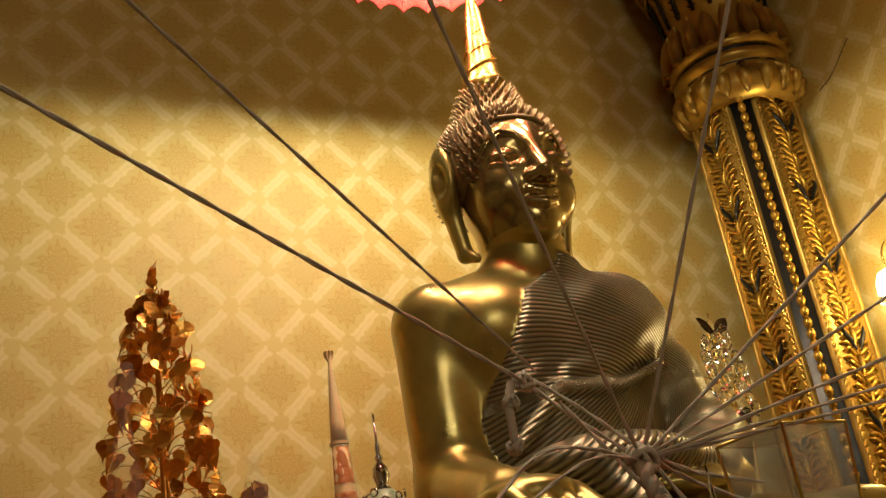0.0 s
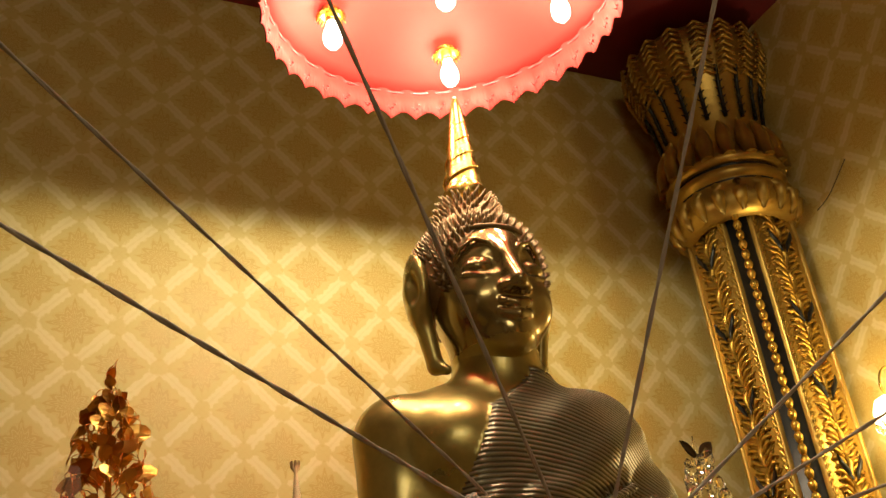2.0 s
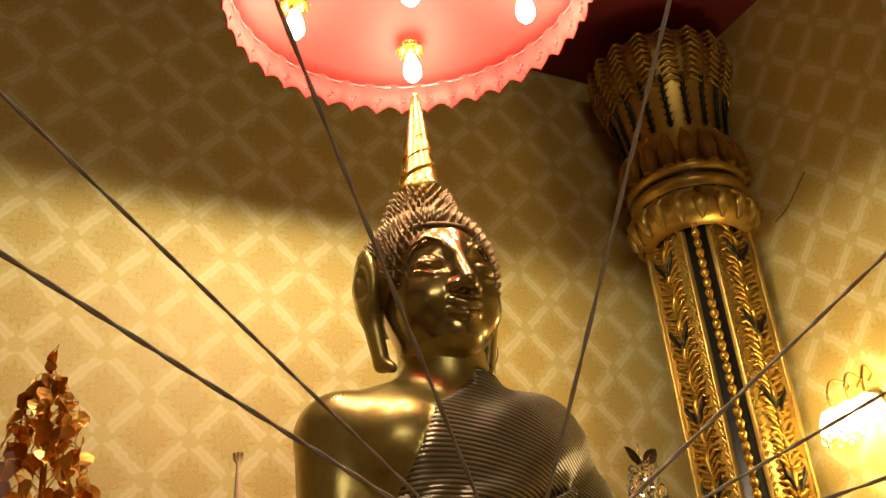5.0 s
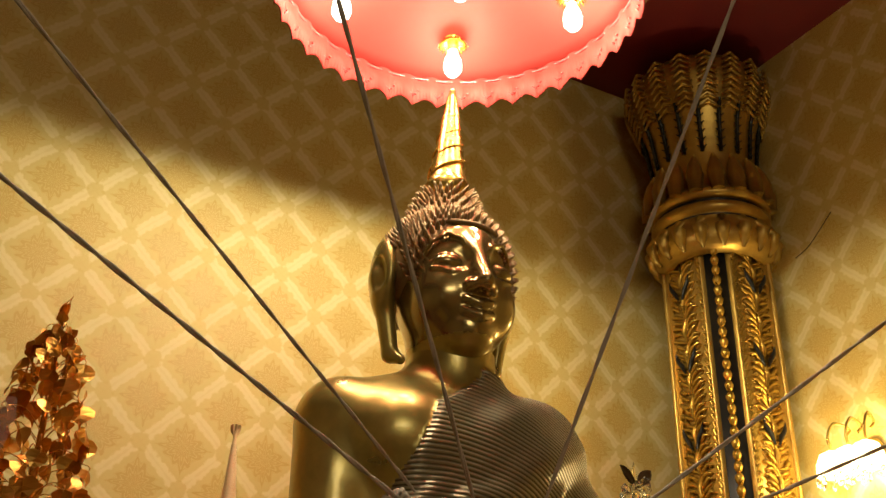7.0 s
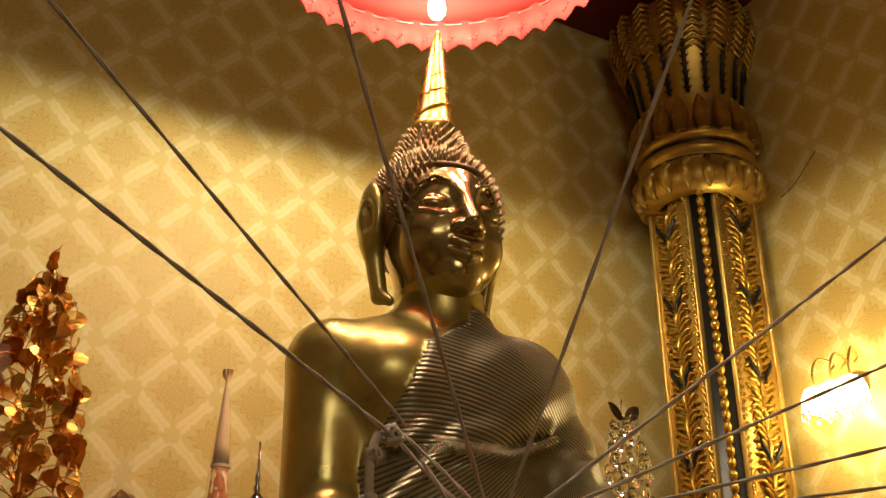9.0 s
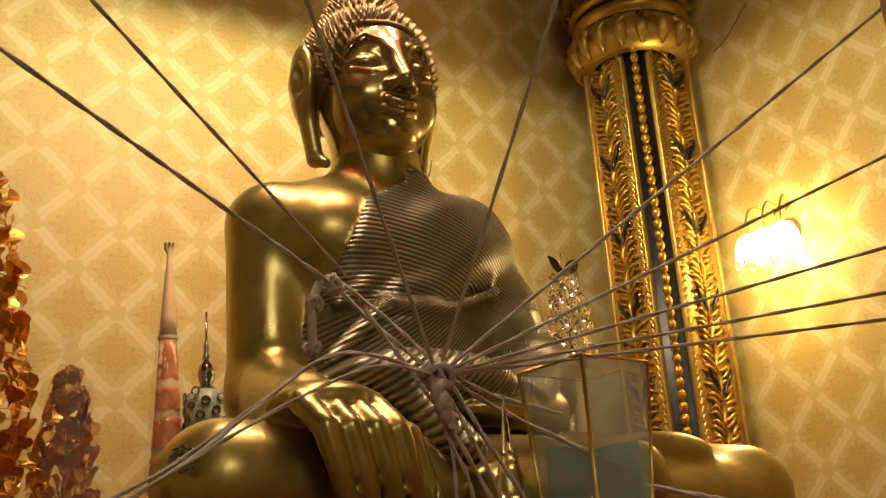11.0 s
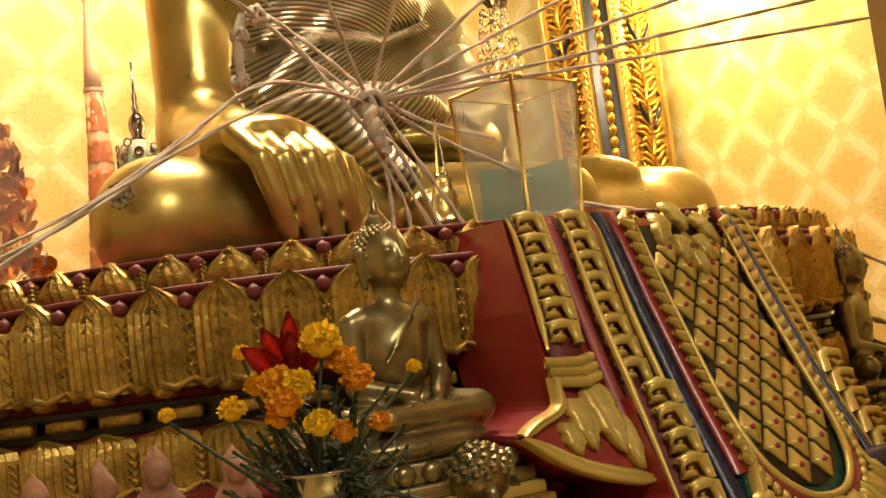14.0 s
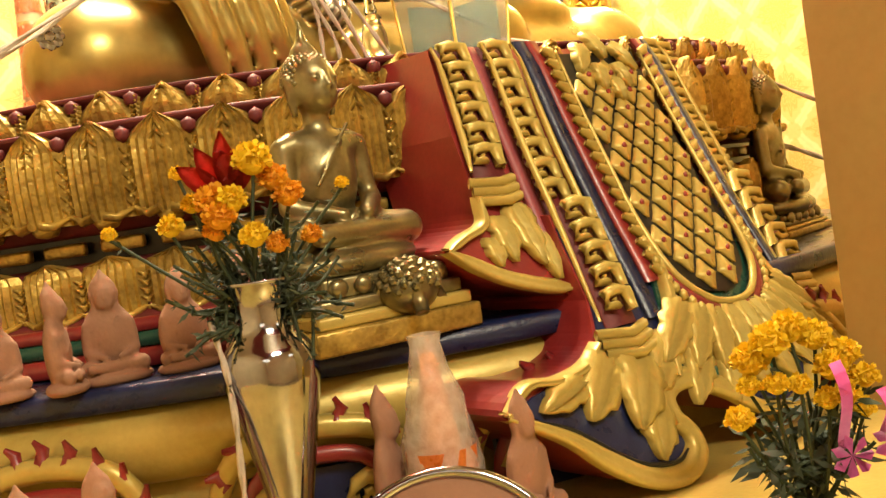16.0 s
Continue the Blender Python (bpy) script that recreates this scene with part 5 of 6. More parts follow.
# fringe of long leaves that fans out under the panel
cloth_slab(mirror([(-0.12, 1.37), (-0.145, 1.31), (-0.19, 1.26), (-0.215, 1.225), (-0.17, 1.228), (-0.11, 1.20), (0, 1.155)])[::-1], 0.036, 0.06, M["green"], "fringe_ground", "dark green glass ground")
for row, (n, r0, ln, w) in enumerate(((9, 0.140, 0.100, 0.034), (8, 0.195, 0.105, 0.036))):
    for k in range(n):
        a = radians(-90 + (k - (n - 1) / 2) * (104 / n))
        d = (math.cos(a), math.sin(a))
        c = (0.0, 1.385)
        st = 1.0 + 0.28 * abs(d[0]) ** 1.5
        p0, p1 = r0 * st * (0.92 if row == 0 else 1.0), (r0 + ln) * st
        carved_leaf((c[0] + d[0] * p0, c[1] + d[1] * p0 * 0.72), (c[0] + d[0] * p1, c[1] + d[1] * p1 * 0.72), w * (0.62 + 0.25 * abs(d[0])), 0.050 - 0.008 * row, "fringe_leaf")


# ---------------------------------------------------------------- cotton cords tied to the statue's lap
HUB = Vector((-0.282, -0.790, 2.013))
KNOT = Vector((-0.416, -0.652, 2.213))


def cord(ctrl, r=0.0042, label="white cotton cord stretched from a knot", twist=True, group="cords"):
    pts = curve_pts(ctrl, 8) if len(ctrl) > 2 else [Vector(ctrl[0]).lerp(Vector(ctrl[1]), k / 60) for k in range(61)]
    bm = bmesh.new()
    if twist:
        for ph in (0, math.pi):
            strand = []
            for i, p in enumerate(pts):
                d = (pts[min(i + 1, len(pts) - 1)] - pts[max(i - 1, 0)]).normalized()
                a = d.orthogonal().normalized()
                b = d.cross(a)
                th = i * 0.8 + ph
                strand.append(p + (a * math.cos(th) + b * math.sin(th)) * r * 0.42)
            tube(bm, strand, r * 0.68, 6)
    else:
        tube(bm, pts, r, 7)
    return thing("cotton_cord", bm, M["string"], label, "cord", group)


def beyond(a, b, k):
    a, b = Vector(a), Vector(b)
    return a + (b - a) * k


TAUT = "taut white cotton cord leading away from the knotted bundle"
for a, b, k, r in ((KNOT, (-1.225, -0.939, 2.505), 1.35, 0.0046), (KNOT + Vector((0.022, -0.012, 0.018)), (-1.269, -1.193, 2.619), 1.3, 0.0036),
                   (HUB, (-0.842, -1.248, 2.726), 1.6, 0.0040), (HUB, (-0.213, -1.414, 2.919), 1.5, 0.0042),
                   (HUB, (0.328, -1.190, 2.541), 1.6, 0.0040), (HUB, (0.364, -1.113, 2.325), 1.6, 0.0036),
                   (HUB, (0.421, -1.260, 2.191), 1.6, 0.0036), (HUB, (0.417, -1.243, 2.108), 1.6, 0.0036), (HUB, (0.444, -1.212, 2.067), 1.6, 0.0036)):
    cord((a, beyond(a, b, k)), r, TAUT)
cord((KNOT, KNOT.lerp(HUB, 0.5) + Vector((0, 0, -0.005)), HUB), 0.0045)
cord((KNOT + Vector((0.03, 0.03, 0.02)), KNOT.lerp(HUB, 0.5) + Vector((0.02, 0, 0.012)), HUB + Vector((0, 0, 0.02))), 0.004)
cord((HUB, (-0.428, -0.795, 2.044), (-0.529, -0.814, 2.023), (-0.674, -0.891, 1.923), (-0.861, -1.017, 1.798), (-1.077, -1.183, 1.688)), 0.0034, "slack cotton cord running over the statue's hand")
cord((HUB, (-0.450, -0.893, 2.001), (-0.614, -0.971, 1.937), (-0.850, -1.087, 1.810), (-1.077, -1.202, 1.672)), 0.0032, "slack cotton cord running over the statue's knee")
cord((HUB, (-0.408, -0.805, 2.039), (-0.509, -0.809, 2.030), (-0.643, -0.861, 1.947), (-0.850, -0.987, 1.813), (-1.076, -1.143, 1.704)), 0.0028, "slack cotton cord running over the statue's hand")
for c in (((0, 0, 0), (-0.01, -0.03, -0.10), (0.02, -0.05, -0.20), (0.01, -0.07, -0.29)), ((0, 0, 0), (0.0, -0.03, -0.12), (-0.01, -0.05, -0.22), (-0.025, -0.06, -0.29)),
          ((0.02, 0, 0), (0.07, -0.03, -0.11), (0.13, -0.05, -0.22), (0.16, -0.06, -0.285)), ((0.01, 0, -0.02), (0.05, -0.04, -0.14), (0.10, -0.06, -0.28)),
          ((-0.10, 0.08, 0.14), (-0.05, 0.0, 0.0), (0.0, -0.05, -0.12), (0.07, -0.08, -0.28))):
    cord([HUB + Vector(p) for p in c], 0.0042, "loose white cotton cord hanging from the knot")
for c in (((0.02, 0, 0), (0.14, 0.02, -0.05), (0.30, 0.0, -0.12), (0.44, 0.0, -0.17)), ((0.02, 0.0, 0.01), (0.16, 0.05, -0.02), (0.32, 0.05, -0.05))):
    cord([HUB + Vector(p) for p in c], 0.0045, "loose cotton cord lying across the lap")
# the cords that run over the rim and tie in a loop beside the drape
cord(((0.181, -0.788, 1.818), (0.309, -0.916, 1.767), (0.497, -0.985, 1.720), (0.574, -1.044, 1.669), (0.579, -1.100, 1.567), (0.567, -1.119, 1.522)), 0.006, "cotton cord laid over the pedestal rim")
cord(((0.567, -1.119, 1.527), (0.540, -1.128, 1.488), (0.523, -1.136, 1.438), (0.553, -1.146, 1.436), (0.575, -1.133, 1.486), (0.572, -1.119, 1.524)), 0.0065, "loop of cotton cord tied at the pedestal")
cord(((0.567, -1.119, 1.524), (0.595, -1.198, 1.488), (0.622, -1.296, 1.428), (0.660, -1.374, 1.373)), 0.0055, "cotton cord laid over the pedestal rim")
cord(((0.497, -0.985, 1.720), (0.595, -1.044, 1.688), (0.692, -1.142, 1.610), (0.816, -1.278, 1.499)), 0.0045, "cotton cord laid over the pedestal rim")


def knot(c, r, n, seed, label):
    rng = random.Random(seed)
    bm = bmesh.new()
    for _ in range(n):
        ax = Vector((rng.gauss(0, 1), rng.gauss(0, 1), rng.gauss(0, 1))).normalized()
        o = ax.orthogonal().normalized()
        b = ax.cross(o)
        k = r * rng.uniform(0.55, 1.0)
        tube(bm, [c + (o * math.cos(t) + b * math.sin(t)) * k * Vector((1, 1, 1)).length / 1.732 + ax * r * 0.3 * math.sin(2 * t) for t in np.linspace(0, 6.28, 15)], r * 0.27, 6)
    return thing("cord_knot", bm, M["string"], label, "knot", "cord knots")


knot(HUB, 0.029, 11, 1, "thick knot of white cotton cords over the lap")
knot(KNOT, 0.020, 8, 2, "small knot of white cotton cord at the chest")
knot(KNOT + Vector((-0.045, -0.01, -0.045)), 0.016, 6, 3, "small knot of white cotton cord at the chest")
cord((KNOT + Vector((-0.03, 0, 0)), KNOT + Vector((-0.05, -0.01, -0.05)), KNOT + Vector((-0.052, -0.01, -0.12))), 0.009, "loose white cotton cord end", False)
knot(KNOT + Vector((-0.052, -0.01, -0.13)), 0.017, 6, 5, "small knot of white cotton cord at the chest")
cord((HUB + Vector((-0.015, -0.02, -0.01)), HUB + Vector((-0.02, -0.04, -0.06)), HUB + Vector((0.0, -0.045, -0.10))), 0.016, "thick loose end of the cotton bundle")


# ---------------------------------------------------------------- offerings behind the statue
slab("altar_shelf", (-2.4, 0.02, 0), (0.0, WALL_Y - 0.004, 1.77), M["maroon"], "maroon altar step behind the statue")
slab("altar_shelf", (0.0, 0.42, 0), (1.60, WALL_Y - 0.004, 1.72), M["maroon"], "maroon altar step behind the statue")


def film(ob):
    ob.visible_shadow = False
    return ob


cone = tagged(new("flower_cone"), "tall orange offering cone wrapped in clear film with a tied tip", "offering")
base = Vector((-0.299, 0.696, 1.77))
for i, (z0, z1) in enumerate(((0.0, 0.10), (0.115, 0.20), (0.212, 0.318), (0.34, 0.43), (0.455, 0.52), (0.548, 0.665))):
    bm = bmesh.new()
    rr = lambda z: 0.066 * (1 - z / 1.02) ** 0.9
    n = 26
    rows = []
    for k in range(7):
        z = z0 + (z1 - z0) * k / 6
        rows.append([bm.verts.new(base + Vector(((rr(z) * (1 + 0.05 * math.sin(7 * t + i)) - 0.002 * (k % 2)) * math.cos(t), (rr(z) * (1 + 0.05 * math.sin(5 * t + k))) * math.sin(t), z))) for t in [2 * math.pi * q / n for q in range(n)]])
    grid_faces(bm, rows, True)
    bm.faces.new(rows[-1])
    part("flower_tier", bm, M["amber"], cone, "band of packed orange petals")
bm = bmesh.new()
lathe(bm, [(0.060, 0.0), (0.057, 0.1), (0.046, 0.3), (0.034, 0.5), (0.025, 0.67)], 20, base)
part("cream_core", bm, M["paleband"], cone, "cream paper core")
bm = bmesh.new()
lathe(bm, [(0.027, 0.675), (0.022, 0.75), (0.012, 0.87), (0.005, 0.945), (0.006, 0.955)], 20, base)
part("rolled_tip", bm, M["paleband"], cone, "twisted pale paper tip")
bm = bmesh.new()
lathe(bm, [(0.030, 0.672), (0.031, 0.682)], 20, base, caps=False)
part("binding", bm, M["paleband"], cone)
bm = bmesh.new()
for k in range(7):
    a = k * 0.9
    tube(bm, [base + Vector((0, 0, 0.945)), base + Vector((0.01 * math.cos(a), 0.01 * math.sin(a), 0.965)), base + Vector((0.014 * math.cos(a), 0.014 * math.sin(a), 0.982))], [0.004, 0.006, 0.003], 5)
part("tied_tuft", bm, M["paleband"], cone)
bm = bmesh.new()
lathe(bm, [(0.075, 0.0), (0.072, 0.12), (0.062, 0.32), (0.045, 0.55), (0.034, 0.68), (0.022, 0.80), (0.010, 0.92)], 24, base, caps=False)
film(part("film_wrap", bm, M["plastic"], cone, "clear film"))


def bodhi(name, s=1.0):
    """A heart-shaped foil leaf with a drawn-out tip, slightly cupped."""
    bm = bmesh.new()
    out = [(0, 0.0), (0.5, 0.05), (0.95, -0.25), (0.9, -0.7), (0.45, -1.15), (0.12, -1.45), (0, -1.9)]
    c = [bm.verts.new((0, 0.003 * q, -0.019 * s * q)) for q in (0, 0.3, 0.6, 0.9, 1.3)]
    sides = []
    for sx in (-1, 1):
        sides.append([bm.verts.new((sx * x * 0.018 * s, 0.006 * x, z * 0.019 * s)) for x, z in out[1:6]])
    tip = bm.verts.new((0, 0.004, -0.038 * s))
    for sx, sd in zip((-1, 1), sides):
        for i in range(4):
            f = (c[i], sd[i], sd[i + 1], c[i + 1])
            bm.faces.new(f if sx < 0 else f[::-1])
        f = (c[4], sd[4], tip)
        bm.faces.new(f if sx < 0 else f[::-1])
    bmesh.ops.solidify(bm, geom=bm.faces[:], thickness=0.0006)
    return mesh_of(name, bm, M["foil"], smooth=False)


LEAF = bodhi("foil_leaf")


def money_tree(base, h, r, n, seed, label, big=1.0, tipped=True):
    rng = random.Random(seed)
    tree = tagged(new("foil_leaf_tree"), label, "offering tree", "foil trees")
    tree.location = base
    bm = bmesh.new()
    tube(bm, [(0, 0, 0), (0.004, 0, h * 0.5), (0, 0, h * 0.97)], [0.016, 0.012, 0.005], 8)
    part("stem", bm, M["foil"], tree, "foil wrapped stem")
    for k in range(n):
        t = (k + 0.5) / n
        z = h * (0.10 + 0.86 * t)
        rad = r * (1 - t) ** 0.5 * rng.uniform(0.75, 1.08) + 0.012
        a = k * 2.4 + rng.uniform(-0.3, 0.3)
        d = Vector((math.cos(a), math.sin(a), 0))
        if k % 2 == 0:
            bm = bmesh.new()
            tube(bm, curve_pts([(0, 0, z - 0.02), tuple(d * rad * 0.5 + Vector((0, 0, z + 0.022))), tuple(d * rad + Vector((0, 0, z + 0.012))), tuple(d * rad + Vector((0, 0, z - 0.004)))], 3), 0.0016, 5)
            part("wire", bm, M["foil"], tree)
        s = big * rng.uniform(0.85, 1.45)
        m = Matrix.Translation(d * rad + Vector((0, 0, z))) @ Matrix.Rotation(a + math.pi / 2 + rng.uniform(-1.2, 1.2), 4, "Z") @ Matrix.Rotation(rng.uniform(-0.5, 0.5), 4, "X") @ Matrix.Rotation(rng.uniform(-0.5, 0.5), 4, "Y") @ Matrix.Diagonal((s, s, s, 1))
        part("foil_leaf", LEAF, None, tree, m=m)
    if tipped:
        for k in range(5):
            a = k * 1.256
            m = Matrix.Translation((0, 0, h * (0.93 + 0.02 * k))) @ Matrix.Rotation(a, 4, "Z") @ Matrix.Rotation(radians(150), 4, "X") @ Matrix.Diagonal((1.0, 1.0, 1.25, 1))
            part("foil_leaf", LEAF, None, tree, m=m)
    return tree


money_tree((-0.905, 0.418, 1.77), 1.12, 0.195, 230, 4, "tall tree of copper and gold foil leaves on wires", 1.5)
money_tree((-0.600, 0.625, 1.77), 0.58, 0.095, 110, 8, "small tree of orange foil leaves wrapped in film", 1.5, False)
money_tree((-0.813, 0.609, 1.77), 0.32, 0.075, 46, 9, "small tree of orange foil leaves wrapped in film", 1.1, False)
for nm, c, pr in (("film_wrapping", (-0.600, 0.625, 1.772), [(0.095, 0.0), (0.105, 0.15), (0.085, 0.35), (0.055, 0.50), (0.014, 0.60), (0.03, 0.64)]), ("film_wrapping", (-0.813, 0.609, 1.772), [(0.085, 0.0), (0.09, 0.12), (0.065, 0.25), (0.02, 0.33), (0.028, 0.36)]),
                  ("film_wrapping", (-1.018, 0.319, 1.79), [(0.03, 0.30), (0.045, 0.50), (0.022, 0.62), (0.012, 0.66), (0.034, 0.74), (0.03, 0.80)])):
    bm = bmesh.new()
    rows = []
    for k, (r, z) in enumerate(pr):
        rows.append([bm.verts.new((r * (1 + 0.10 * math.sin(5 * t + k)) * math.cos(t), r * (1 + 0.10 * math.sin(4 * t + 2 * k)) * math.sin(t), z)) for t in [2 * math.pi * q / 28 for q in range(28)]])
    grid_faces(bm, rows, True)
    film(thing(nm, bm, M["plastic"], "crumpled clear film gathered round a foil offering", "wrapping", "film wrappings", m=Matrix.Translation(c)))

# green filigree jar with a beaded finial
jar = tagged(new("filigree_jar"), "green and white filigree jar with a silver finial", "jar")
jar.location = (-0.205, 0.623, 1.77)
jar.scale = (1.12, 1.12, 1.10)
bm = bmesh.new()
lathe(bm, [(0.06, 0.0), (0.075, 0.05), (0.075, 0.16), (0.06, 0.175), (0.066, 0.19), (0.066, 0.31), (0.05, 0.325), (0.056, 0.34), (0.056, 0.43), (0.04, 0.45), (0.03, 0.46)], 24)
part("body", bm, M["jar"], jar)
for j in range(3):
    bm = bmesh.new()
    z0, r = (0.02, 0.077) if j == 0 else ((0.20, 0.068) if j == 1 else (0.345, 0.058))
    for k in range(26):
        a = k * 0.2417
        z = z0 + 0.012 + 0.10 * ((k * 0.37) % 1)
        c = Vector((r * math.cos(a), r * math.sin(a), z))
        t = Vector((-math.sin(a), math.cos(a), 0))
        tube(bm, [c + t * 0.011 * math.cos(q) + Vector((0, 0, 0.011 * math.sin(q))) for q in np.linspace(0, 6.28, 9)], 0.0026, 5)
    part("filigree", bm, M["silver"], jar, "raised scroll filigree")
bm = bmesh.new()
lathe(bm, [(0.028, 0.46), (0.016, 0.475), (0.024, 0.50), (0.020, 0.525), (0.008, 0.54), (0.012, 0.552), (0.006, 0.565), (0.009, 0.58), (0.004, 0.60), (0.003, 0.68)], 14)
part("finial", bm, M["silver"], jar)


# ---------------------------------------------------------------- crystal things on the pedestal
def stupa(base, h, name="crystal_stupa", label="small clear crystal stupa with a tall spire"):
    st = tagged(new(name), label, "ornament", "crystal ornaments")
    st.location = base
    k = h / 0.25
    for nm, pr in (("base", [(0.036, 0), (0.036, 0.012), (0.030, 0.015), (0.030, 0.03), (0.034, 0.034), (0.034, 0.045), (0.026, 0.05)]),
                   ("bell", [(0.024, 0.05), (0.026, 0.07), (0.024, 0.095), (0.017, 0.118), (0.019, 0.122), (0.019, 0.128), (0.010, 0.132)]),
                   ("spire", [(0.010, 0.132), (0.013, 0.138), (0.009, 0.150), (0.0105, 0.154), (0.007, 0.172), (0.008, 0.176), (0.004, 0.20), (0.006, 0.208), (0.003, 0.218), (0.0015, 0.25)])):
        bm = bmesh.new()
        lathe(bm, [(r * k, z * k) for r, z in pr], 16)
        part(nm, bm, M["glass"], st)
    return st


stupa((-0.15, -0.802, 1.738), 0.255)
stupa((0.014, -0.843, 1.747), 0.185, label="clear crystal stupa inside a glass case")
case = tagged(new("glass_case"), "clear glass display case with brass edges, slightly tilted back", "display case")
case.matrix_basis = Matrix.Translation((0.014, -0.843, 1.738)) @ Matrix.Rotation(radians(5), 4, "Z")
W, B, H = 0.087, 0.069, 0.295
cb = [(-B, -B), (B, -B), (B, B), (-B, B)]
for i in range(4):
    (x0, y0), (x1, y1) = cb[i], cb[(i + 1) % 4]
    f = W / B
    bm = bmesh.new()
    q = [Vector((x0, y0, 0)), Vector((x1, y1, 0)), Vector((x1 * f, y1 * f, H)), Vector((x0 * f, y0 * f, H))]
    nrm = (q[1] - q[0]).cross(q[3] - q[0]).normalized() * 0.003
    vs = [bm.verts.new(p) for p in q] + [bm.verts.new(p - nrm) for p in q]
    for fc in ((0, 1, 2, 3), (7, 6, 5, 4), (0, 4, 5, 1), (1, 5, 6, 2), (2, 6, 7, 3), (3, 7, 4, 0)):
        bm.faces.new([vs[k] for k in fc])
    film(part("pane", bm, M["pane"], case, "clear glass pane with a pale reflection in its colour", smooth=False))
    bm = bmesh.new()
    tube(bm, [q[0], q[3]], 0.0035, 6)
    part("edge_strip", bm, M["brass"], case, "yellow brass edge")
    bm = bmesh.new()
    tube(bm, [q[3], q[2]], 0.003, 6)
    part("edge_strip", bm, M["brass"], case, "yellow brass edge")
# added panels whose teal colour stands for what the mirror reflects
bm = bmesh.new()
box(bm, (-B * 0.9, B * 0.82, 0.008), (B * 0.9, B * 0.86, 0.15))
film(part("back_mirror", bm, M["tealpane"], case, "mirror backing with its teal reflection put into the colour", smooth=False))
bm = bmesh.new()
box(bm, (B * 0.86, -B * 0.9, 0.008), (B * 0.90, B * 0.80, 0.15))
film(part("back_mirror", bm, M["tealpane"], case, "mirror backing with its teal reflection put into the colour", smooth=False))
bm = bmesh.new()
box(bm, (-W + 0.004, -W + 0.004, H - 0.002), (W - 0.004, W - 0.004, H + 0.001))
film(part("lid", bm, M["glass"], case, "clear glass lid", smooth=False))
bm = bmesh.new()
box(bm, (-B, -B, 0.0), (B, B, 0.006), bevel=0.002)
part("floor_plate", bm, M["green"], case, "pale green mirrored floor")

# crystal bouquet with two brown leaves behind the statue
bouquet = tagged(new("crystal_bouquet"), "cluster of clear crystal beads topped with two brown leaves", "ornament")
bouquet.location = (0.842, 0.187, 1.70)
slab("altar_step", (0.60, 0.02, 0), (1.60, 0.416, 1.70), M["maroon"], "maroon altar step behind the statue")
rng = random.Random(12)
bm = bmesh.new()
lathe(bm, [(0.07, 0.0), (0.04, 0.02), (0.02, 0.3), (0.03, 0.5), (0.055, 0.64)], 14)
part("stand", bm, M["glass"], bouquet)
for k in range(46):
    a = k * 2.4
    t = k / 46
    z = 0.62 + 0.30 * t
    r = 0.085 * math.sqrt(max(0.0, 1 - (t * 0.92) ** 2)) * rng.uniform(0.6, 1.0)
    bm = bmesh.new()
    bmesh.ops.create_icosphere(bm, subdivisions=1, radius=rng.uniform(0.012, 0.022), matrix=Matrix.Translation((r * math.cos(a), r * math.sin(a), z)) @ Matrix.Diagonal((1, 1, 1.6, 1)))
    part("crystal_bead", bm, M["glass"], bouquet, smooth=False)
for s in (-1, 1):
    bm = bmesh.new()
    rows = []
    for q in range(7):
        t = q / 6
        w = 0.022 * math.sin(math.pi * min(1, t * 0.9 + 0.08)) ** 0.8 * (1 if t < 0.99 else 0.05)
        c = Vector((s * (0.006 + 0.055 * t), -0.01, 0.915 + 0.055 * t))
        wv = Vector((-0.6 * s, 0.25, 0.75)).normalized()
        rows.append([bm.verts.new(c - wv * w), bm.verts.new(c + Vector((0, 0.004, 0))), bm.verts.new(c + wv * w)])
    grid_faces(bm, rows)
    bmesh.ops.solidify(bm, geom=bm.faces[:], thickness=0.001)
    part("brown_leaf", bm, M["brownleaf"], bouquet, "glossy dark brown leaf")
bm = bmesh.new()
lathe(bm, [(0.006, 0.90), (0.010, 0.93), (0.006, 0.96), (0.001, 0.99)], 8)
part("bud", bm, M["glass"], bouquet)

# cut-glass boss on the statue's knee
boss = tagged(new("glass_boss"), "cut-glass flower boss fixed to the statue's knee", "ornament")
boss.matrix_basis = Matrix.Translation((-0.684, -0.585, 1.890)) @ Matrix.Rotation(radians(-28), 4, "Z") @ Matrix.Rotation(radians(82), 4, "X")
for k in range(9):
    bm = bmesh.new()
    a = k * 0.785
    r = 0.0 if k == 8 else 0.017
    bmesh.ops.create_icosphere(bm, subdivisions=1, radius=0.009, matrix=Matrix.Translation((r * math.cos(a), r * math.sin(a), 0.004)) @ Matrix.Diagonal((1.1, 1.1, 0.7, 1)))
    part("facet", bm, M["silver"], boss, smooth=False)


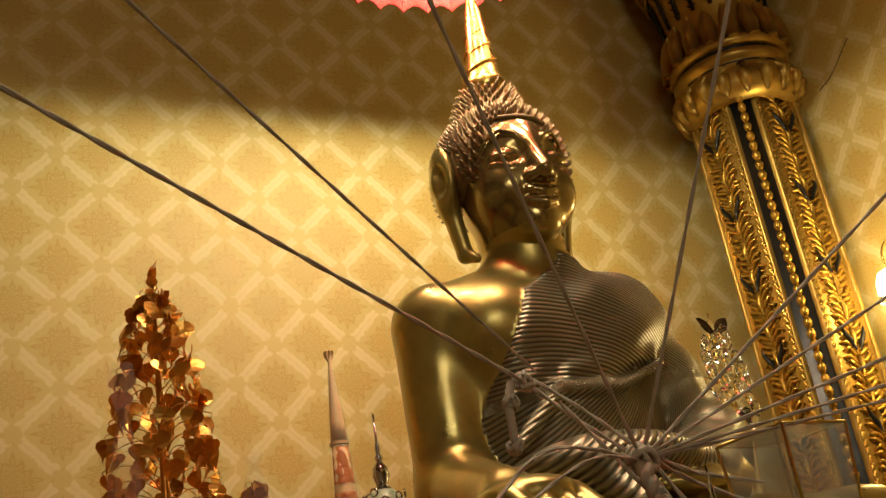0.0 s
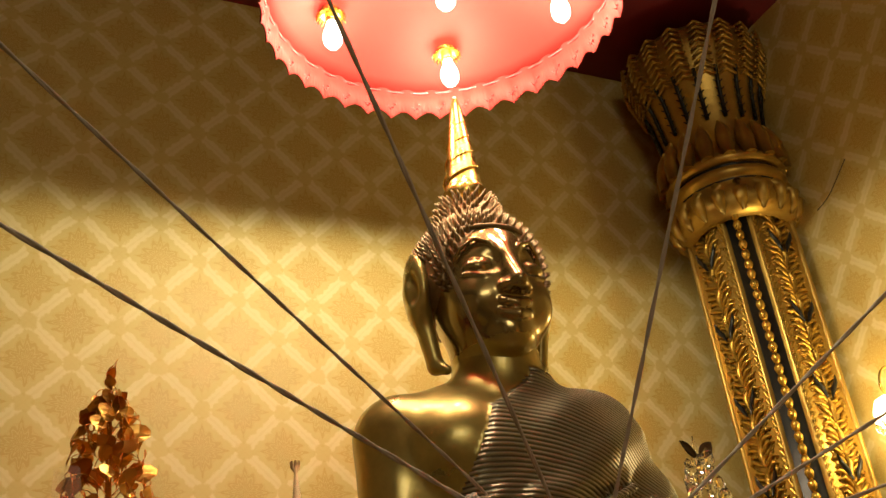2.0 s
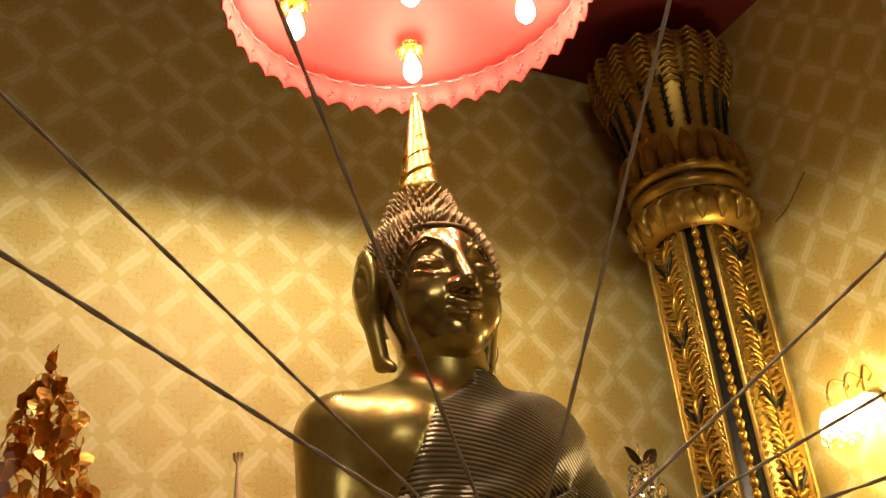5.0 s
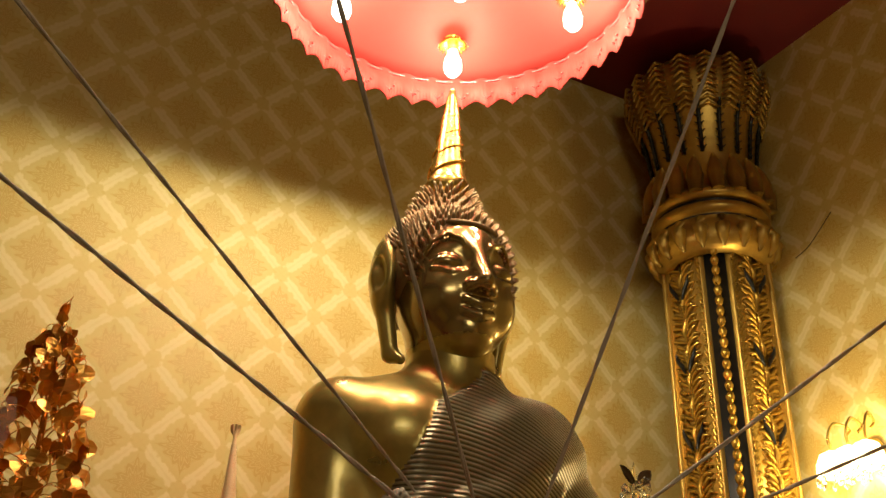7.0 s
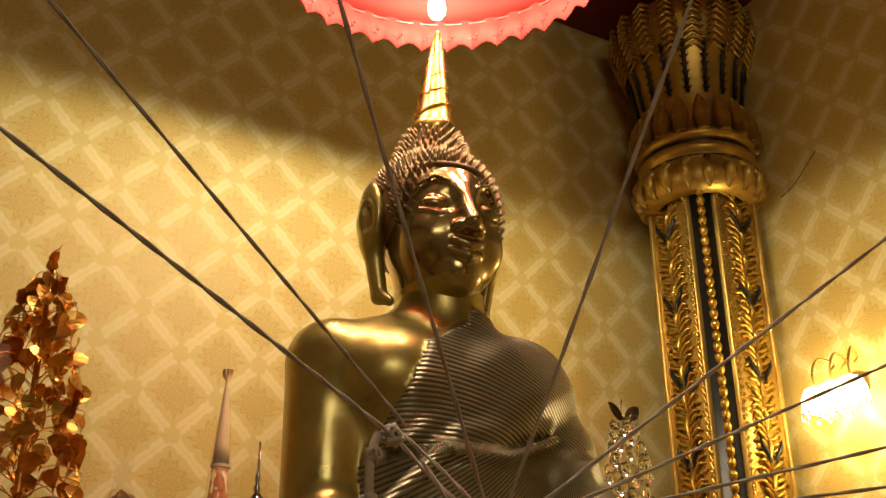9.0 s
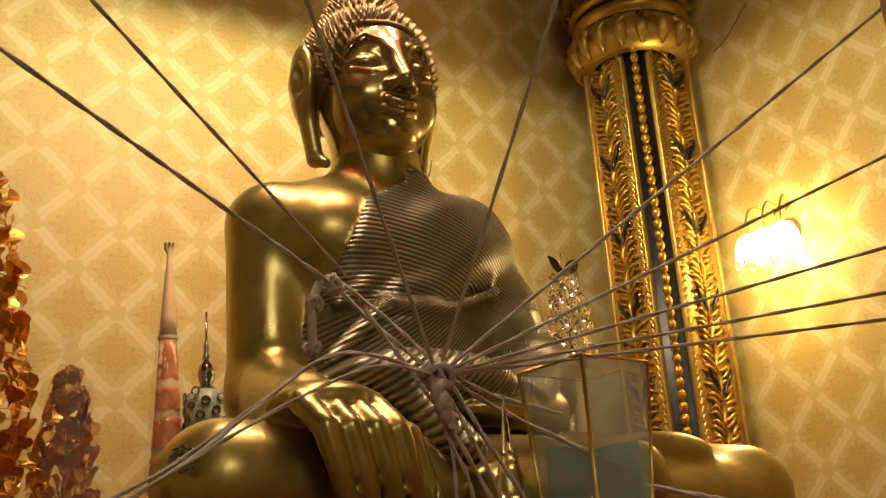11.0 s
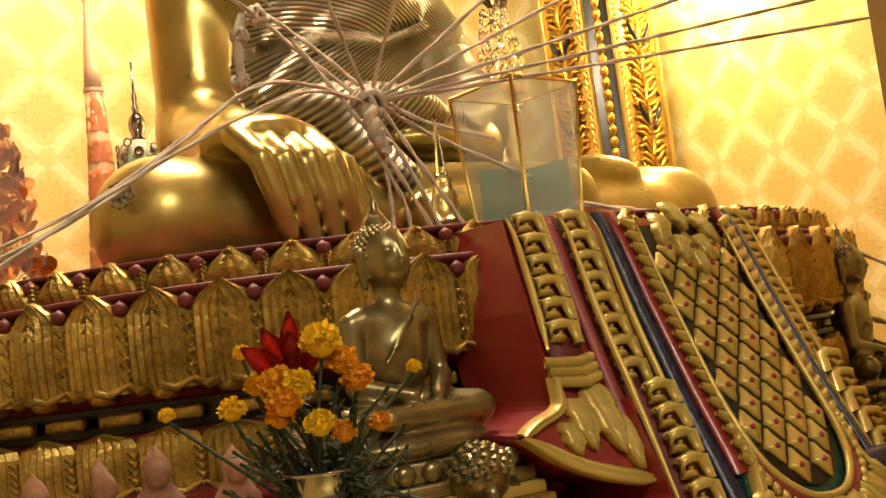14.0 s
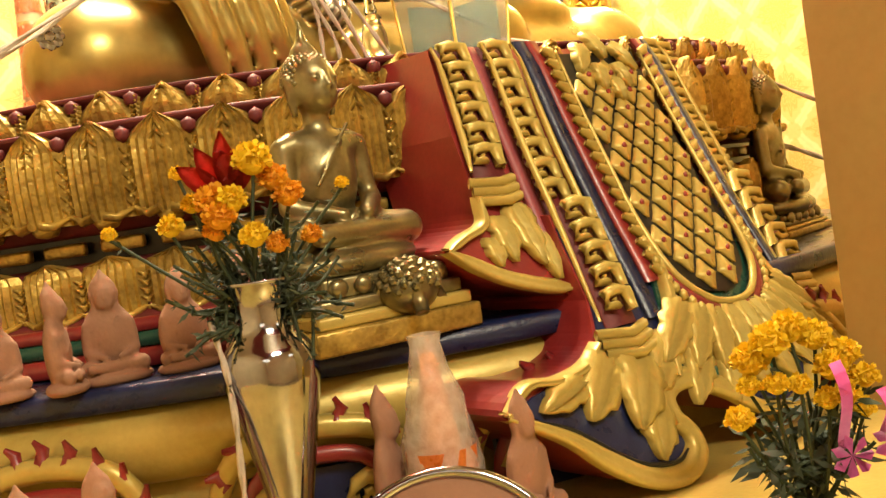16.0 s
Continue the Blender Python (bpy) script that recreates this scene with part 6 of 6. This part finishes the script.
# ---------------------------------------------------------------- small seated figures
def figure(name, h, mats, cell, kind):
    """A small seated figure of height h, as one mesh."""
    def field(p):
        x, y, z = p
        q = (np.abs(x), y, z)
        clay = kind != "bronze"
        d = ell(p, (0, 0, 0.40), (0.15, 0.11, 0.20))
        d = smin(d, limb(p, (-0.13, 0, 0.53), (0.13, 0, 0.53), 0.06, 0.06), 0.05)
        d = smin(d, limb(p, (0, 0, 0.55), (0, -0.01, 0.68), 0.055, 0.052), 0.025)
        d = smin(d, ell(p, (0, -0.015, 0.775), (0.100, 0.105, 0.125)), 0.02)
        d = smin(d, ell(p, (0, -0.06, 0.715), (0.070, 0.060, 0.060)), 0.03)
        d = -smin(-d, ell(q, (0.042, -0.128, 0.792), (0.032, 0.024, 0.016)), 0.012)
        d = smin(d, ell(q, (0.042, -0.098, 0.788), (0.026, 0.020, 0.014)), 0.008)
        d = smin(d, limb(p, (0, -0.112, 0.81), (0, -0.130, 0.752), 0.010, 0.016), 0.012)
        d = smin(d, limb(q, (0.0, -0.118, 0.718), (0.032, -0.106, 0.722), 0.012, 0.006), 0.008)
        d = smin(d, limb(q, (0.106, 0.0, 0.80), (0.094, 0.0, 0.66), 0.024, 0.016), 0.012)
        d = smin(d, ell(p, (0, 0.01, 0.89), (0.058, 0.058, 0.06)), 0.03)
        if clay:
            d = smin(d, ell(p, (0, 0.03, 0.80), (0.125, 0.085, 0.16)), 0.03)
            d = smin(d, ell(p, (0, 0.03, 0.36), (0.25, 0.12, 0.36)), 0.05)
            d = smin(d, limb(p, (0, 0.03, 0.9), (0, 0.03, 1.0), 0.07, 0.02), 0.03)
        else:
            d = smin(d, limb(p, (0, 0.01, 0.92), (0, 0.01, 1.04), 0.030, 0.005), 0.015)
        d = smin(d, limb(q, (0.185, 0.0, 0.52), (0.205, -0.02, 0.29), 0.047, 0.038), 0.025)
        d = smin(d, limb(q, (0.205, -0.03, 0.29), (0.06, -0.17, 0.235), 0.038, 0.028), 0.025)
        k = 0.24 if clay else 0.30
        d = smin(d, limb(q, (0.12, -0.03, 0.16), (k, -0.10, 0.155), 0.085, 0.07), 0.05)
        d = smin(d, limb(p, (k, -0.12, 0.15), (-0.2, -0.19, 0.165), 0.062, 0.045), 0.02)
        # edge of the robe over the chest
        d = smin(d, limb(p, (0.09, -0.085, 0.60), (-0.12, -0.115, 0.36), 0.010, 0.010), 0.010)
        d = smin(d, ell(p, (0, -0.03, 0.05), (0.33 if clay else 0.36, 0.22, 0.085)), 0.02)
        return np.maximum(d, -p[2])
    v, q = surface(field, (-0.45, -0.34, -0.05), (0.45, 0.26, 1.07), cell)
    bm = bmesh.new()
    add_surface(bm, v * h, q)
    if kind == "bronze":
        gold = math.pi * (3 - math.sqrt(5))
        for i in range(230):
            t = (i + 0.5) / 230
            zc = 1 - 1.1 * t
            r = math.sqrt(max(0, 1 - zc * zc))
            p = Vector((0.104 * r * math.cos(i * gold), 0.005 + 0.105 * r * math.sin(i * gold), 0.785 + 0.122 * zc))
            if p.y < -0.04 and p.z < 0.855:
                continue
            bmesh.ops.create_icosphere(bm, subdivisions=1, radius=0.013 * h, matrix=Matrix.Translation(p * h))
    return mesh_of(name, bm, mats)


bronze_mesh = figure("seated_figurine", 0.33, M["bronze"], 0.0125, "bronze")
clay_mesh = figure("votive_figure", 0.125, M["clay"], 0.018, "clay")


def place(me, name, at, turn, scale, label, category, group):
    ob = new(name, me)
    ob.matrix_basis = Matrix.Translation(at) @ Matrix.Rotation(radians(turn), 4, "Z") @ Matrix.Diagonal((scale[0], scale[1], scale[2], 1))
    return tagged(ob, label, category, group)


def plinth(at, turn, w, d, h, label):
    p = tagged(new("figurine_plinth"), label, "plinth", "plinths")
    p.matrix_basis = Matrix.Translation(at) @ Matrix.Rotation(radians(turn), 4, "Z")
    for nm, k, z0, z1, m in (("foot_step", 1.0, 0, 0.34, "oldgold"), ("middle_step", 0.93, 0.34, 0.52, "paint"), ("upper_step", 0.86, 0.52, 0.72, "bronze"), ("top_step", 0.76, 0.72, 1.0, "bronze")):
        bm = bmesh.new()
        box(bm, (-w / 2 * k, -d / 2 * k, z0 * h), (w / 2 * k, d / 2 * k, z1 * h), bevel=0.004)
        part(nm, bm, M[m], p)
    for i in range(5):
        bm = bmesh.new()
        bmesh.ops.create_icosphere(bm, subdivisions=2, radius=0.012, matrix=Matrix.Translation(((i - 2) * w * 0.15, -d * 0.40, 0.86 * h)) @ Matrix.Diagonal((1.2, 0.7, 1.1, 1)))
        part("lotus_boss", bm, M["bronze"], p)
    return p


plinth((-0.548, -1.253, 1.330), -6, 0.245, 0.19, 0.095, "stepped bronze and green plinth on the ledge")
place(bronze_mesh, "seated_figurine", (-0.580, -1.247, 1.425), 6, (1, 1, 1.0), "small bronze seated figurine on a stepped plinth", "figurine", "bronze figurines")
plinth((0.513, -1.165, 1.330), 14, 0.24, 0.13, 0.045, "stepped dark bronze plinth on the ledge")
place(bronze_mesh, "seated_figurine", (0.513, -1.160, 1.375), 24, (0.95, 0.95, 0.95), "small dark bronze seated figurine tied with cord", "figurine", "bronze figurines")
# scaly bronze cone-shaped tortoise shell before the figurine
shell = tagged(new("bronze_tortoise"), "small bronze tortoise with a scaly shell", "ornament")
shell.matrix_basis = Matrix.Translation((-0.530, -1.330, 1.396)) @ Matrix.Rotation(radians(30), 4, "Z") @ Matrix.Diagonal((1.4, 1.4, 1.4, 1))
bm = bmesh.new()
bmesh.ops.create_icosphere(bm, subdivisions=3, radius=1, matrix=Matrix.Diagonal((0.036, 0.028, 0.026, 1)))
part("shell", bm, M["bronze"], shell)
for k in range(60):
    t = (k + .5) / 60
    a = k * 2.4
    zc = 1 - t
    r = math.sqrt(1 - zc * zc)
    bm = bmesh.new()
    bmesh.ops.create_icosphere(bm, subdivisions=1, radius=0.0052, matrix=Matrix.Translation((0.036 * r * math.cos(a), 0.028 * r * math.sin(a), 0.026 * zc)))
    part("scale", bm, M["bronze"], shell, smooth=False)
bm = bmesh.new()
tube(bm, [(0.03, 0, -0.004), (0.05, 0, 0.0), (0.062, 0, 0.006)], [0.010, 0.009, 0.005], 8)
part("head", bm, M["bronze"], shell)
for sx in (-1, 1):
    for sy in (-1, 1):
        bm = bmesh.new()
        tube(bm, [(sx * 0.02, sy * 0.018, -0.006), (sx * 0.028, sy * 0.024, -0.022)], [0.008, 0.007], 6)
        part("foot", bm, M["bronze"], shell)

CLAY = "unglazed terracotta seated votive figure"
for at, turn, sc in (((-0.976, -1.029, 1.330), -14, 1.0), ((-0.909, -1.084, 1.330), 62, 1.06), ((-0.843, -1.086, 1.330), -16, 1.10), ((-0.756, -1.124, 1.330), -4, 1.02), ((-0.681, -1.159, 1.330), 6, 1.08),
                     ((0.659, -1.304, 1.330), 40, 1.0)):
    place(clay_mesh, "votive_figure", at, turn, (sc * 1.06, sc * 0.95, sc * 1.08), CLAY + ", on the blue ledge", "figurine", "terracotta figures")
slab("lower_ledge", (-1.9, -2.05, 0.0), (0.95, -1.05, 1.10), M["paint"], "gold painted lower altar ledge")
for at, turn, sc in (((-1.035, -1.268, 1.10), -6, 1.18), ((-0.955, -1.288, 1.10), -4, 1.22), ((-0.635, -1.388, 1.10), 40, 1.36), ((-0.520, -1.508, 1.10), 8, 1.18), ((-1.130, -1.238, 1.10), -6, 1.18)):
    place(clay_mesh, "votive_figure", at, turn, (sc * 0.95, sc * 0.8, sc * 1.12), CLAY + ", on the lower ledge", "figurine", "terracotta figures")


# ---------------------------------------------------------------- scrolled arches on the base
for k, a in enumerate((3.92, 4.20, 4.46, 4.86, 5.18)):
    arch = tagged(new("scroll_arch"), "gold scrolled arch with red leafy edge on the base", "carving", "scroll arches")
    arch.matrix_basis = ring_frame(a, 0.288, 1.10) @ Matrix.Diagonal((1.1, 1.0, 1.25, 1))
    bm = bmesh.new()
    tube(bm, curve_pts([(-0.12, 0, 0), (-0.115, -0.01, 0.055), (-0.085, -0.015, 0.098), (-0.03, -0.015, 0.112), (0.03, -0.015, 0.112), (0.085, -0.015, 0.098), (0.115, -0.01, 0.055), (0.12, 0, 0)], 5), 0.013, 8)
    part("arch_band", bm, M["paint"], arch)
    bm = bmesh.new()
    tube(bm, curve_pts([(-0.085, -0.012, 0), (-0.083, -0.02, 0.045), (-0.055, -0.02, 0.078), (0, -0.02, 0.086), (0.055, -0.02, 0.078), (0.083, -0.02, 0.045), (0.085, -0.012, 0)], 5), 0.009, 8)
    part("inner_band", bm, M["red"], arch, "red painted inner band")
    for s in (-1, 1):
        bm = bmesh.new()
        tube(bm, [(s * (0.055 + 0.026 * (1 - q / 14) * math.cos(q * 0.75)), -0.022, 0.035 + 0.026 * (1 - q / 14) * math.sin(q * 0.75)) for q in range(14)], [0.010 - 0.0004 * q for q in range(14)], 7)
        part("scroll", bm, M["paint"], arch)
    bm = bmesh.new()
    box(bm, (-0.08, -0.004, 0.0), (0.08, 0.01, 0.07))
    part("dark_field", bm, M["blue"], arch, "dark recessed field", smooth=False)
    for j in range(13):
        th = math.pi * (j + 0.5) / 13
        c = Vector((-0.128 * math.cos(th), -0.018, 0.118 * math.sin(th) + 0.004))
        d = Vector((-math.cos(th), 0, math.sin(th)))
        bm = bmesh.new()
        t = Vector((d.z, 0, -d.x))
        tube(bm, [c - d * 0.004, c + d * 0.012 + t * 0.006, c + d * 0.022 - t * 0.004], [0.009, 0.008, 0.003], 6)
        part("edge_leaf", bm, M["red"], arch, "red painted edge leaf")


# ---------------------------------------------------------------- vase with marigolds
def marigold(bm, c, r, seed, mat=0, up=Vector((0, 0, 1))):
    rng = random.Random(seed)
    for k in range(150):
        t = (k + 0.5) / 150
        zc = 1 - 1.45 * t
        rr = math.sqrt(max(0.0, 1 - zc * zc))
        a = k * 2.39996
        d = Vector((rr * math.cos(a), rr * math.sin(a), zc * 0.85 + 0.08))
        if d.length < 1e-6:
            continue
        d.normalize()
        s = d.orthogonal().normalized()
        s = (s * math.cos(rng.uniform(0, 6)) + d.cross(s) * math.sin(rng.uniform(0, 6)))
        s = (s - d * s.dot(d)).normalized()
        q = d.cross(s)
        p = c + d * r * rng.uniform(0.72, 1.0)
        w = r * 0.17
        v = [bm.verts.new(x) for x in (p - d * r * 0.35, p + s * w + q * w * 0.3, p + d * r * 0.13 + q * w * 0.5, p - s * w + q * w * 0.3)]
        f = bm.faces.new(v)
        f.material_index = mat
    bmesh.ops.create_icosphere(bm, subdivisions=2, radius=r * 0.74, matrix=Matrix.Translation(c))


def sprig(bm, a, b, rng, n=9, mat=0, leaf=0.018):
    """A thin stem with small ragged leaflets."""
    a, b = Vector(a), Vector(b)
    mid = a.lerp(b, 0.5) + Vector((rng.uniform(-1, 1), rng.uniform(-1, 1), rng.uniform(0, 1))) * 0.012
    pts = curve_pts([a, mid, b], 5)
    tube(bm, pts, [0.0022] * len(pts), 5, mat)
    for k in range(n):
        p = pts[int(rng.uniform(0.25, 1) * (len(pts) - 1))]
        d = Vector((rng.gauss(0, 1), rng.gauss(0, 1), rng.gauss(-0.2, 0.7))).normalized()
        s = d.orthogonal().normalized()
        l = leaf * rng.uniform(0.6, 1.6)
        v = [bm.verts.new(x) for x in (p, p + d * l * 0.5 + s * l * 0.12, p + d * l, p + d * l * 0.5 - s * l * 0.12)]
        bm.faces.new(v).material_index = mat


VASE = Vector((-0.767, -1.376, 1.105))
vase = tagged(new("flower_vase"), "polished silver-brass baluster vase holding marigolds", "vase")
vase.location = VASE
bm = bmesh.new()
lathe(bm, [(0.036, 0.0), (0.038, 0.012), (0.026, 0.03), (0.022, 0.05), (0.026, 0.09), (0.036, 0.14), (0.046, 0.19), (0.0545, 0.235), (0.0555, 0.262), (0.050, 0.280), (0.037, 0.296), (0.031, 0.318), (0.032, 0.340), (0.039, 0.358), (0.043, 0.362), (0.040, 0.363), (0.030, 0.340), (0.028, 0.316), (0.0, 0.30)], 40, caps=False)
part("body", bm, M["silver"], vase, m=Matrix.Diagonal((1, 1, 0.935, 1)))
bouq = tagged(new("marigold_bouquet"), "orange and yellow marigolds with a red lily and drooping foliage", "flowers")
MOUTH = VASE + Vector((0, 0, 0.322))


def cam_side(r, u, f=0.0):
    """An offset as seen by someone before the altar: r to the side, u up, f towards them."""
    return Vector((0.80 * r - 0.58 * f, -0.58 * r - 0.80 * f, u))


rng = random.Random(31)
heads = [(0.018, 0.150, 0.02, 0.026, "yellow"), (-0.030, 0.110, 0.03, 0.025, "marigold"), (-0.022, 0.092, 0.05, 0.022, "marigold"), (-0.008, 0.108, 0.045, 0.021, "yellow"), (-0.088, 0.090, 0.0, 0.018, "yellow"),
         (-0.062, 0.112, -0.01, 0.016, "yellow"), (0.012, 0.066, 0.045, 0.019, "yellow"), (0.034, 0.054, 0.03, 0.016, "marigold"), (0.070, 0.058, 0.0, 0.015, "marigold"), (0.050, 0.108, 0.0, 0.022, "marigold"), (0.036, 0.128, 0.0, 0.022, "marigold"),
         (-0.165, 0.092, -0.02, 0.011, "yellow"), (-0.075, 0.150, -0.02, 0.012, "yellow"), (0.112, 0.112, -0.02, 0.010, "yellow"), (-0.030, 0.078, 0.04, 0.018, "marigold")]
for i, (r, u, f, s, m) in enumerate(heads):
    p = MOUTH + cam_side(r, u, f)
    bm = bmesh.new()
    marigold(bm, p, s * 0.88, i)
    part("marigold_head", bm, M[m], bouq, "yellow marigold head" if m == "yellow" else "orange marigold head", smooth=False)
    bm = bmesh.new()
    sprig(bm, MOUTH + cam_side(r * 0.1, -0.03), p - Vector((0, 0, s * 0.5)), rng, 6, leaf=0.014)
    part("stem", bm, M["leaf"], bouq)
for k in range(60):
    bm = bmesh.new()
    a = rng.uniform(-1, 1)
    side = a * rng.uniform(0.05, 0.13)
    sprig(bm, MOUTH + cam_side(a * 0.015, -0.03), MOUTH + cam_side(side, rng.uniform(-0.03, 0.12) - abs(a) * 0.03, rng.uniform(-0.05, 0.05)), rng, 18, leaf=0.015)
    part("foliage_sprig", bm, M["leaf"], bouq)
for r, dz in ((0.045, -0.10), (0.052, -0.08), (-0.04, -0.03)):
    bm = bmesh.new()
    sprig(bm, MOUTH + cam_side(r * 0.6, 0.02), MOUTH + cam_side(r, dz, 0.02), rng, 18, leaf=0.014)
    part("foliage_sprig", bm, M["leaf"], bouq)
for k, (a, l) in enumerate(((-0.9, 0.060), (-0.45, 0.062), (0.0, 0.070), (0.5, 0.055), (-0.2, 0.05))):
    bm = bmesh.new()
    rows = []
    c0 = MOUTH + cam_side(-0.02 + 0.010 * k * 0.4, 0.118, 0.0)
    for q in range(7):
        t = q / 6
        c = c0 + cam_side(math.sin(a) * l * t, math.cos(a) * l * t, 0.02 * math.sin(2 * t))
        w = 0.013 * math.sin(math.pi * min(1, 0.1 + 0.9 * t)) + 0.0005
        rows.append([bm.verts.new(c - cam_side(w * math.cos(a), -w * math.sin(a), -0.006)), bm.verts.new(c), bm.verts.new(c + cam_side(w * math.cos(a), -w * math.sin(a), 0.006))])
    grid_faces(bm, rows)
    bmesh.ops.solidify(bm, geom=bm.faces[:], thickness=0.0012)
    part("lily_petal", bm, M["lily"], bouq, "red lily petal")
cord([VASE + Vector(p) for p in ((-0.055, 0.02, 0.30), (-0.058, -0.01, 0.22), (-0.062, -0.01, 0.10), (-0.066, -0.02, 0.0))], 0.004, "cotton cord hanging beside the vase")

# second bunch, with a pink ribbon
BQ = Vector((-0.336, -1.767, 1.10))
bunch = tagged(new("marigold_bunch"), "bunch of yellow marigolds tied with a pink ribbon", "flowers")
for i, (r, u, f, s) in enumerate(((-0.052, 0.175, 0.0, 0.022), (-0.030, 0.195, 0.01, 0.023), (-0.005, 0.205, 0.0, 0.022), (0.022, 0.192, 0.0, 0.020), (-0.060, 0.150, 0.01, 0.014), (-0.036, 0.152, 0.03, 0.015), (-0.010, 0.148, 0.03, 0.014),
                                  (0.030, 0.160, 0.02, 0.020), (0.052, 0.168, 0.0, 0.020), (0.040, 0.130, 0.03, 0.016), (-0.078, 0.118, 0.02, 0.017), (0.072, 0.140, 0.0, 0.017), (0.018, 0.128, 0.03, 0.015), (0.062, 0.108, 0.01, 0.015))):
    bm = bmesh.new()
    p = BQ + cam_side(r, u, f)
    marigold(bm, p, s, 50 + i)
    part("marigold_head", bm, M["yellow"], bunch, "yellow marigold head", smooth=False)
    bm = bmesh.new()
    sprig(bm, BQ + cam_side(r * 0.15, 0.0), p - Vector((0, 0, s * 0.5)), rng, 10, leaf=0.026)
    part("stem", bm, M["leaf"], bunch)
for k in range(16):
    bm = bmesh.new()
    sprig(bm, BQ + cam_side(rng.uniform(-.01, .01), 0.0), BQ + cam_side(rng.uniform(-.07, .07), rng.uniform(0.06, 0.15), rng.uniform(-.02, .04)), rng, 14, leaf=0.026)
    part("foliage_sprig", bm, M["leaf"], bunch)
for a0, b0 in (((0.022, 0.170), (0.026, 0.075)), ((0.068, 0.135), (0.072, 0.085))):
    bm = bmesh.new()
    rows = []
    for q in range(9):
        t = q / 8
        c = BQ + cam_side(a0[0] + (b0[0] - a0[0]) * t + 0.004 * math.sin(5 * t), a0[1] + (b0[1] - a0[1]) * t, 0.052 + 0.008 * math.sin(4 * t))
        rows.append([bm.verts.new(c - cam_side(0.0065, 0)), bm.verts.new(c + cam_side(0.0065, 0.003))])
    grid_faces(bm, rows)
    bmesh.ops.solidify(bm, geom=bm.faces[:], thickness=0.0008)
    part("ribbon", bm, M["ribbon"], bunch, "pink satin ribbon")
    c = BQ + cam_side(b0[0], b0[1] - 0.004, 0.056)
    for k in range(7):
        th = k * 0.9
        bm = bmesh.new()
        v = [bm.verts.new(c + cam_side(x * math.cos(th) - y * math.sin(th), x * math.sin(th) + y * math.cos(th), z)) for x, y, z in ((0, 0, 0), (0.018, 0.006, 0.008), (0.024, 0, 0.0), (0.018, -0.006, 0.004))]
        bm.faces.new(v)
        bmesh.ops.solidify(bm, geom=bm.faces[:], thickness=0.0008)
        part("bow_loop", bm, M["ribbon"], bunch, "pink ribbon bow loop")

# film-wrapped amber bundle and the round tray before it
bundle = tagged(new("wrapped_bundle"), "amber candle bundle wrapped in crumpled clear film", "offering")
bundle.location = (-0.596, -1.442, 1.10)
bm = bmesh.new()
rows = []
for k, (r, z) in enumerate(((0.040, 0.0), (0.042, 0.06), (0.038, 0.10), (0.030, 0.14), (0.020, 0.19), (0.012, 0.225))):
    rows.append([bm.verts.new((r * 0.72 * math.cos(t), r * 0.72 * math.sin(t), z)) for t in [2 * math.pi * q / 10 for q in range(10)]])
grid_faces(bm, rows, True)
bm.faces.new(rows[-1])
part("candle_core", bm, M["amber"], bundle, "amber core")
bm = bmesh.new()
lathe(bm, [(0.0435, 0.085), (0.0435, 0.112)], 20, caps=False)
part("amber_band", bm, M["amber"], bundle, "amber paper band")
bm = bmesh.new()
rng2 = random.Random(5)
rows = []
for k, (r, z) in enumerate(((0.046, 0.0), (0.048, 0.05), (0.047, 0.09), (0.041, 0.13), (0.033, 0.17), (0.024, 0.205), (0.018, 0.235), (0.020, 0.248))):
    rows.append([bm.verts.new((r * rng2.uniform(0.86, 1.14) * math.cos(t), r * rng2.uniform(0.86, 1.14) * math.sin(t), z)) for t in [2 * math.pi * q / 18 for q in range(18)]])
grid_faces(bm, rows, True)
film(part("film_wrap", bm, M["crumpled"], bundle, "crumpled clear film", smooth=False))
tray = tagged(new("round_tray"), "round glazed tray standing on edge with a pale rim", "tray")
tray.matrix_basis = Matrix.Translation((-0.676, -1.539, 1.078)) @ Matrix.Rotation(radians(-36), 4, "Z") @ Matrix.Rotation(radians(72), 4, "X")
bm = bmesh.new()
lathe(bm, [(0.0, -0.004), (0.125, -0.004), (0.125, 0.002), (0.0, 0.004)], 48, caps=False)
part("plate", bm, M["clay"], tray, "brown glazed plate")
bm = bmesh.new()
tube(bm, [(0.13 * math.cos(t), 0.13 * math.sin(t), 0.002) for t in np.linspace(0, 2 * math.pi, 60)], 0.007, 8)
part("rim", bm, M["silver"], tray, "pale polished rim")

# ochre post at the edge of the altar
slab("panel_post", (0.093, -2.075, 0), (0.465, -1.555, 3.0), M["wood"], "plain ochre painted post beside the altar")
for at, pts in (((WALL_X - 0.004, 0.445, 3.975), ((0, 0.13, -0.03), (0, 0.04, 0.0), (0, -0.10, 0.10))), ((1.0, WALL_Y - 0.004, 3.40), ((-0.02, 0, -0.04), (0, 0, 0.0), (0.01, 0, 0.05)))):
    bm = bmesh.new()
    tube(bm, curve_pts([Vector(at) + Vector(p) for p in pts], 6), 0.0025, 5)
    thing("loose_thread", bm, M["twig"], "dark loose thread clinging to the wallpaper", "thread")
